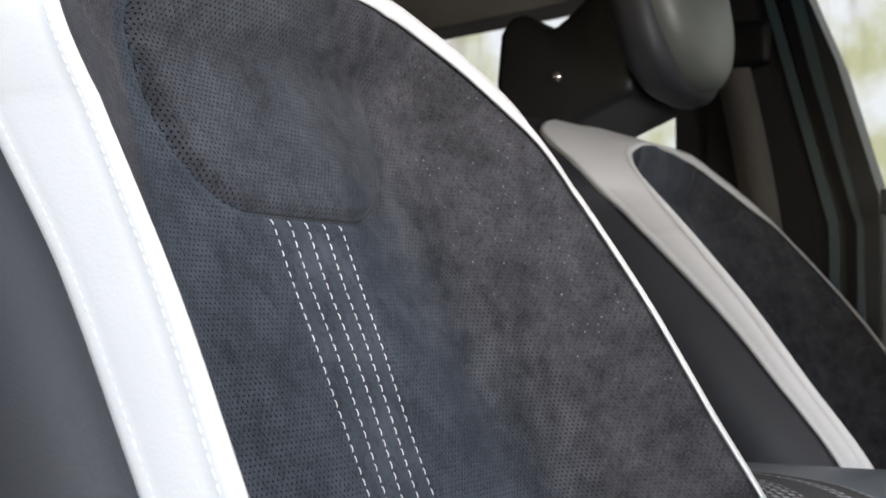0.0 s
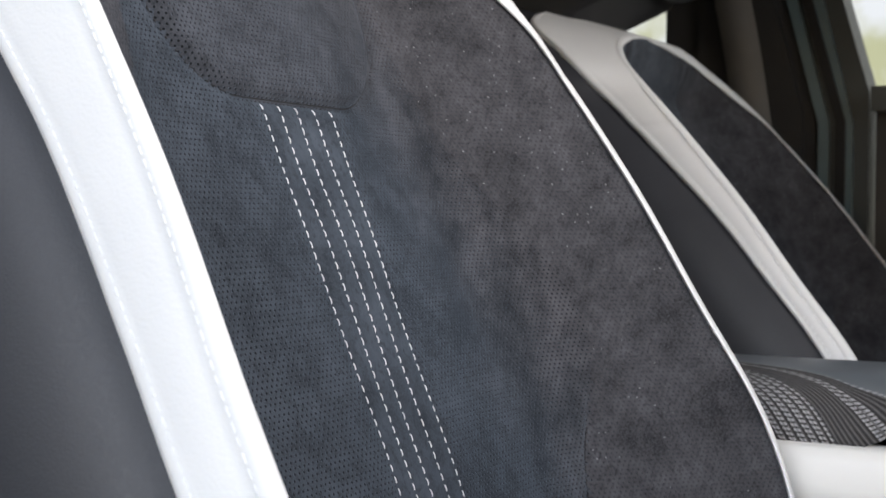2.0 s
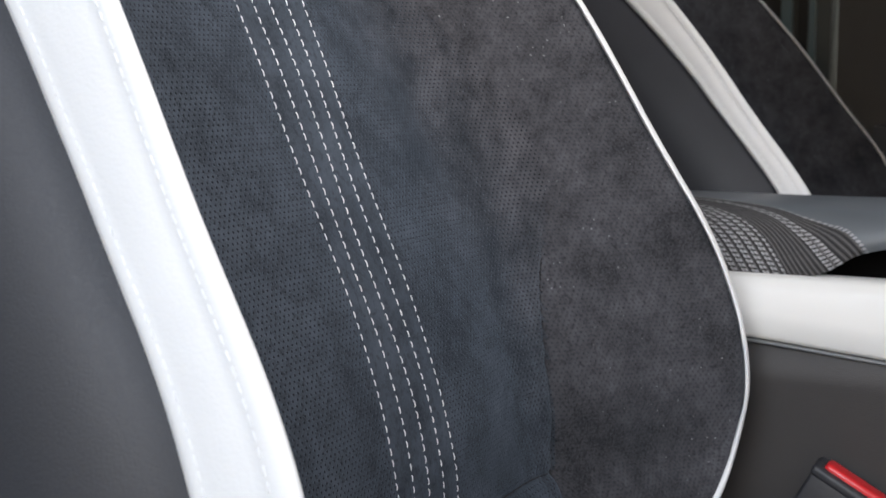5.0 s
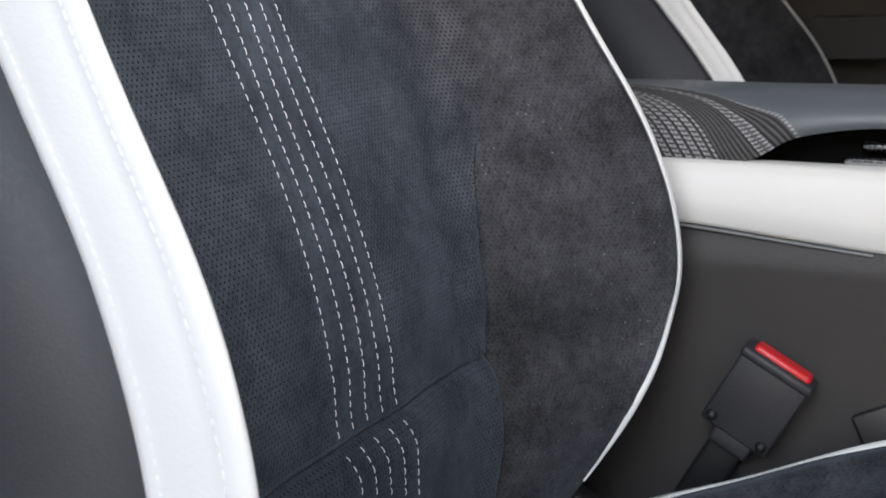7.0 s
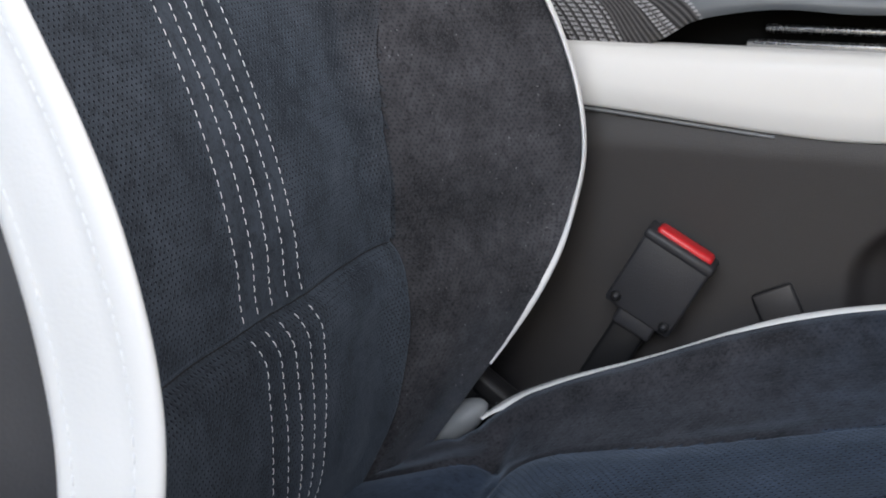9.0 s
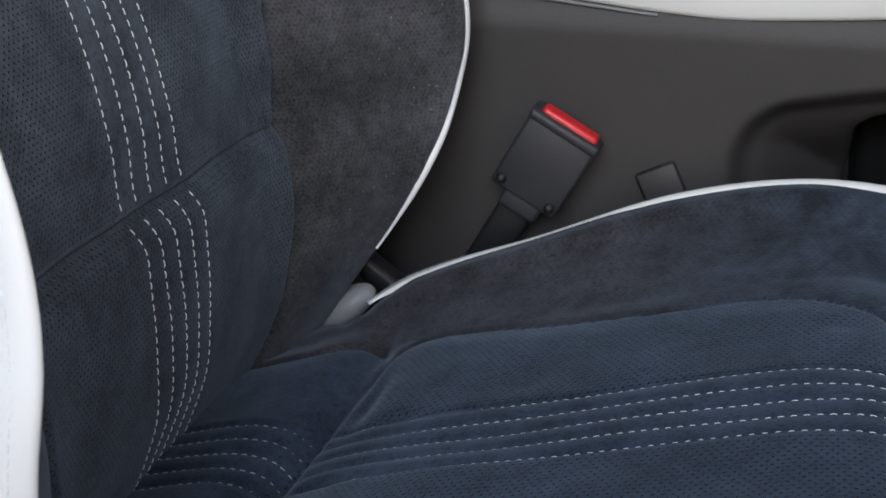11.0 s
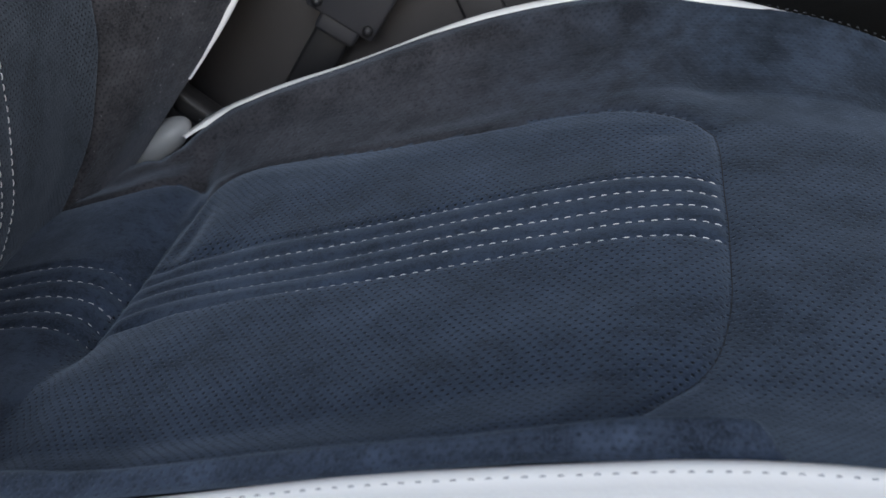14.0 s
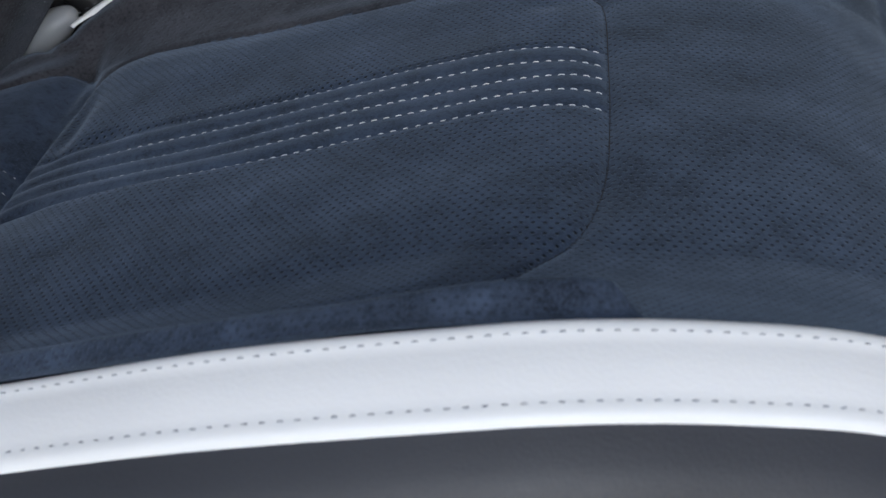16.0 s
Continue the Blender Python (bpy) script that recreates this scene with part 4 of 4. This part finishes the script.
def console_side(sgn):
    x = np.linspace(-0.75, 0.60, 340)
    z = np.r_[np.linspace(-0.69, -0.40, 20), np.linspace(-0.395, -0.205, 80)]
    X, Z = np.meshgrid(x, z, indexing="ij")
    # the hollow towards the footwell, with a rounded rear corner and a sloping upper lip
    lip = -0.266 + 0.20 * (X - 0.027)
    def rounded(left, drop, r):
        ax, az = left + r - X, Z - (lip - drop - r)
        return r - np.where((ax > 0) & (az > 0), np.hypot(ax, az), np.maximum(ax, az))

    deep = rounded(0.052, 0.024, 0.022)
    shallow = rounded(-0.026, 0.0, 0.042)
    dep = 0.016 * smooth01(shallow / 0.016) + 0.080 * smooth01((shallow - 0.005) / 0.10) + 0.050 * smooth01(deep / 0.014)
    Y = CON_W + 0.004 * np.sin((Z + 0.3) * 9) - dep
    top = smooth01((Z + 0.235) / 0.03)
    Y = Y - 0.006 * top
    P = np.stack([X, CON_Y + sgn * Y + YC, Z + EYE], -1) - CO
    names = {0: "side_panel", 1: "storage_hollow"}
    # the deep part is coloured near black, for the shade within
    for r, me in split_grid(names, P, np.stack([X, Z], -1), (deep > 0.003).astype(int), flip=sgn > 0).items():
        part_mesh(names[r], me, (PLASTIC, HOLLOW_SHADE)[r], console, ("dark grained plastic side", "open hollow with its shade coloured black")[r])


console_side(-1)
console_side(1)
trim_low = curve_fn([(-0.75, -0.205), (-0.30, -0.204), (-0.208, -0.2065), (-0.129, -0.2135), (-0.079, -0.218), (-0.032, -0.2205), (0.02, -0.218), (0.10, -0.212), (0.40, -0.200), (0.60, -0.195)])
for sgn in (-1, 1):
    xs = np.linspace(-0.75, 0.60, 140)
    path = [((x - CO[0], CON_Y + YC - CO[1] + sgn * CON_W, EYE - CO[2]), (0, sgn, 0), (0, 0, 1)) for x in xs]
    secs = []
    for x in xs:
        lo = float(trim_low(x))
        secs.append([(-0.03, lo + 0.004), (-0.004, lo), (0.0015, lo + 0.001), (0.0035, lo + 0.004), (0.0025, lo + 0.02), (-0.001, -0.174), (-0.004, -0.1655), (-0.008, -0.163), (-0.03, -0.1635)])
    part_mesh("white_trim", sweep(path, lambda i: secs[i], "white_trim"), TRIM, console, "white trim along the console's upper side")
    xs2 = np.linspace(-0.75, -0.078, 60)
    path = [((x - CO[0], CON_Y + YC - CO[1] + sgn * (CON_W - 0.001), EYE - CO[2] + float(trim_low(x))), (0, sgn, 0), (0, 0, 1)) for x in xs2]
    part_mesh("chrome_strip", sweep(path, lambda i: [(-0.02, -0.0003), (0.0020, -0.0003), (0.0026, -0.0014), (0.0020, -0.0026), (-0.02, -0.0026)], "chrome_strip"), SILVER, console, "thin metal strip")
# black top tray with chrome rails
bm = box_bm(1.30, 2 * CON_W - 0.03, 0.05, 0.004, 2, Matrix.Translation((-0.075 + 0.05, 0, -0.192 + 0.70)))
part("top_tray", bm, BLACK, console, "glossy black tray")
for y0, z0, x0, x1 in ((-0.062, -0.1615, -0.104, 0.50), (-0.048, -0.1525, -0.094, 0.50)):
    bm = box_bm(x1 - x0, 0.007, 0.006, 0.002, 2, Matrix.Translation(((x0 + x1) / 2 + 0.05, y0, z0 + 0.70)))
    part("chrome_rail", bm, CHROME, console, "satin chrome rail")
# cover plate low on the side
bm = box_bm(0.030, 0.004, 0.034, 0.003, 2, Matrix.Translation((-0.066 + 0.05, -CON_W - 0.0005, -0.340 + 0.70)) @ Matrix.Rotation(radians(-26), 4, "Y"))
part("cover_gap", bm, BLACK, console)
bm = box_bm(0.0275, 0.0050, 0.0315, 0.0012, 2, Matrix.Translation((-0.066 + 0.05, -CON_W - 0.0003, -0.340 + 0.70)) @ Matrix.Rotation(radians(-26), 4, "Y"))
part("cover_plate", bm, PLASTIC, console)

# armrest lid
arm = thing("armrest", at(-0.2, CON_Y, -0.165), "padded armrest lid in dark leather with patterned ribbed cloth", "armrest")
AO = np.array(at(-0.2, CON_Y, -0.165))
arm_low = curve_fn([(-0.60, -0.1655), (-0.20, -0.1655), (-0.176, -0.1655), (-0.160, -0.160), (-0.141, -0.148), (-0.115, -0.141), (-0.09, -0.1375), (-0.03, -0.1385), (0.0, -0.1375)])
V, UVs = [], []
NA = 120
xs = np.r_[np.linspace(-0.60, -0.02, NA - 14), -0.02 + 0.022 * np.sin(np.linspace(0, np.pi / 2, 15)[1:])]
for x in xs:
    lo = float(arm_low(x))
    nose = math.sqrt(max(0.0, 1 - max(0.0, (x + 0.02) / 0.0225) ** 2))
    hi = lo + (-0.1165 - lo) * (0.35 + 0.65 * nose)
    half = []
    for k in range(17):
        a = k / 16 * math.pi / 2
        half.append((0.076 * (1 - 0.12 * (1 - nose)) * math.cos(a) ** 0.55 if a < 1.5707 else 0.0, lo + (hi - lo) * math.sin(a) ** 0.62))
    sec = [(0.0, lo)] + [(-0.066, lo)] + [(-y, z) for y, z in half] + [(y, z) for y, z in half[::-1]][1:] + [(0.066, lo)]
    arcs = np.r_[0, np.cumsum([math.dist(sec[i], sec[i + 1]) for i in range(len(sec) - 1)])]
    for (y, z), s_ in zip(sec, arcs):
        V.append(np.array((x, CON_Y + YC + y, EYE + z)) - AO)
        w_ = max(0.0, s_ - arcs[1])
        UVs.append((x + 1.05 * w_ * (0.55 + 2.2 * w_) + 16.0 * max(0.0, w_ - 0.030) ** 2, w_))
me = mesh_from("lid", V, grid_faces(len(xs), len(sec), True), UVs)
part_mesh("lid", me, ARM, arm, "dark lid with light hatched stripes")
# plate and added block, coloured near black as the shade under the lid
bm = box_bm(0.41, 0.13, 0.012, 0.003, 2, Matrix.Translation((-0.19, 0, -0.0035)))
part("under_plate", bm, HOLLOW_SHADE, arm, "under plate coloured black as shade below the lid")
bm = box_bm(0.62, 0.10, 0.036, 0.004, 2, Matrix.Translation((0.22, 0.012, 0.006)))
part("gap_darkener", bm, HOLLOW_SHADE, arm, "black block added to darken the gap under the lid")

# ---------------------------------------------------------------- belt buckle and small parts beside the seat
buckle = thing("belt_buckle", at(-0.16, 0.285, -0.345), "black seat belt buckle with a red release button", "belt buckle")
tilt = Matrix.Rotation(radians(29), 4, "Y")
bm = box_bm(0.0515, 0.024, 0.061, 0.0025, 2, tilt)
bm.transform(Matrix.Translation((0.015, 0, 0.0255)))
part("housing", bm, BUCKLE, buckle, "black moulded housing")
bm = box_bm(0.0535, 0.026, 0.0075, 0.0025, 2, tilt @ Matrix.Translation((0, 0, 0.0268)))
bm.transform(Matrix.Translation((0.015, 0, 0.0255)))
part("collar", bm, BUCKLE, buckle)
bm = box_bm(0.043, 0.015, 0.010, 0.003, 3, tilt @ Matrix.Translation((0.001, 0, 0.0295)))
bm.transform(Matrix.Translation((0.015, 0, 0.0255)))
part("release_button", bm, RED, buckle, "red push button")
for dx in (-0.0195, 0.0195):
    bm = bmesh.new()
    bmesh.ops.create_cone(bm, segments=14, radius1=0.0042, radius2=0.0036, depth=0.003, cap_ends=True,
                          matrix=Matrix.Translation((0.015, 0, 0.0255)) @ tilt @ Matrix.Translation((dx, -0.0125, -0.024)) @ Matrix.Rotation(radians(90), 4, "X"))
    screw = part("screw", bm, BLACK, buckle, "recessed dark screw")
    bm = bmesh.new()
    bmesh.ops.create_cone(bm, segments=10, radius1=0.0022, radius2=0.0016, depth=0.0012, cap_ends=True,
                          matrix=Matrix.Translation((0.015, 0, 0.0255)) @ tilt @ Matrix.Translation((dx, -0.0144, -0.024)) @ Matrix.Rotation(radians(90), 4, "X"))
    part("screw_head", bm, BUCKLE, screw)
bm = box_bm(0.026, 0.010, 0.10, 0.003, 2, Matrix.Translation((-0.0235, 0.004, -0.045)) @ Matrix.Rotation(radians(29), 4, "Y"))
part("stalk", bm, BLACK, buckle, "black webbing stalk")
bm = box_bm(0.030, 0.016, 0.016, 0.003, 2, Matrix.Translation((-0.001, 0.0, -0.006)) @ Matrix.Rotation(radians(29), 4, "Y"))
part("stalk_sleeve", bm, BUCKLE, buckle)

# hinge and base of each seat, parts of it
HO = Matrix.Translation((-0.27 - SEAT_O[0], 0.0, -0.43 - SEAT_O[2]))


def seat_base(seat):
    for sgn in (-1, 1):
        side = Matrix.Diagonal((1, sgn, 1, 1))
        bm = bmesh.new()
        bmesh.ops.create_uvsphere(bm, u_segments=24, v_segments=14, radius=1.0, matrix=Matrix.Translation((0.001, 0.207, 0.016)) @ Matrix.Rotation(radians(-38), 4, "Y") @ Matrix.Diagonal((0.030, 0.016, 0.012, 1)))
        bm.transform(HO @ side)
        part("hinge_cap", bm, CAP, seat, "pale grey hinge cap")
        bm = box_bm(0.05, 0.02, 0.016, 0.005, 3, HO @ side @ Matrix.Translation((0.018, 0.231, 0.038)) @ Matrix.Rotation(radians(35), 4, "Y"))
        part("lever_cover", bm, BLACK, seat, "black lever cover")
        bm = box_bm(0.10, 0.03, 0.30, 0.01, 3, HO @ side @ Matrix.Translation((-0.035, 0.235, -0.05)))
        part("side_plate", bm, BLACK, seat, "black side plate")
    bm = box_bm(0.50, 0.40, 0.25, 0.02, 3, Matrix.Translation((0.0, 0, 0.125 - 0.08)))
    part("base_frame", bm, BLACK, seat, "black base frame")


seat_base(near_seat)
seat_base(far_seat)
far_seat.matrix_world = pose(-0.2652, YC + SPACING, EYE - 0.3971, 0, 0, 1.72) @ pose(0, 0, 0, 0, -7.92, 0) @ pose(SEAT_O[0] + 0.30, 0, SEAT_O[2] + 0.40)

# ---------------------------------------------------------------- outside
ground = thing("ground", (0, 0, 0), "grey asphalt ground outside the car", "ground", kind="structure")
ASPHALT = plain("asphalt", (0.05, 0.05, 0.05), 0.9, grain=120, bump=0.4, vary=0.3)
bm = bmesh.new()
bmesh.ops.create_grid(bm, x_segments=2, y_segments=2, size=400)
part("surface", bm, ASPHALT, ground)
back = thing("backdrop", (0, 0, 0), "blurred bare woods in spring light", "backdrop", kind="structure")
bm = bmesh.new()
pts = []
for k in range(25):
    a = radians(-20 + k * 9)
    pts.append((11 * math.cos(a), 2 + 11 * math.sin(a)))
lo_ = [bm.verts.new((x, y, 0.01)) for x, y in pts]
hi_ = [bm.verts.new((x, y, 7.0)) for x, y in pts]
for k in range(24):
    bm.faces.new((lo_[k], lo_[k + 1], hi_[k + 1], hi_[k]))
part("woods", bm, WOODS, back)
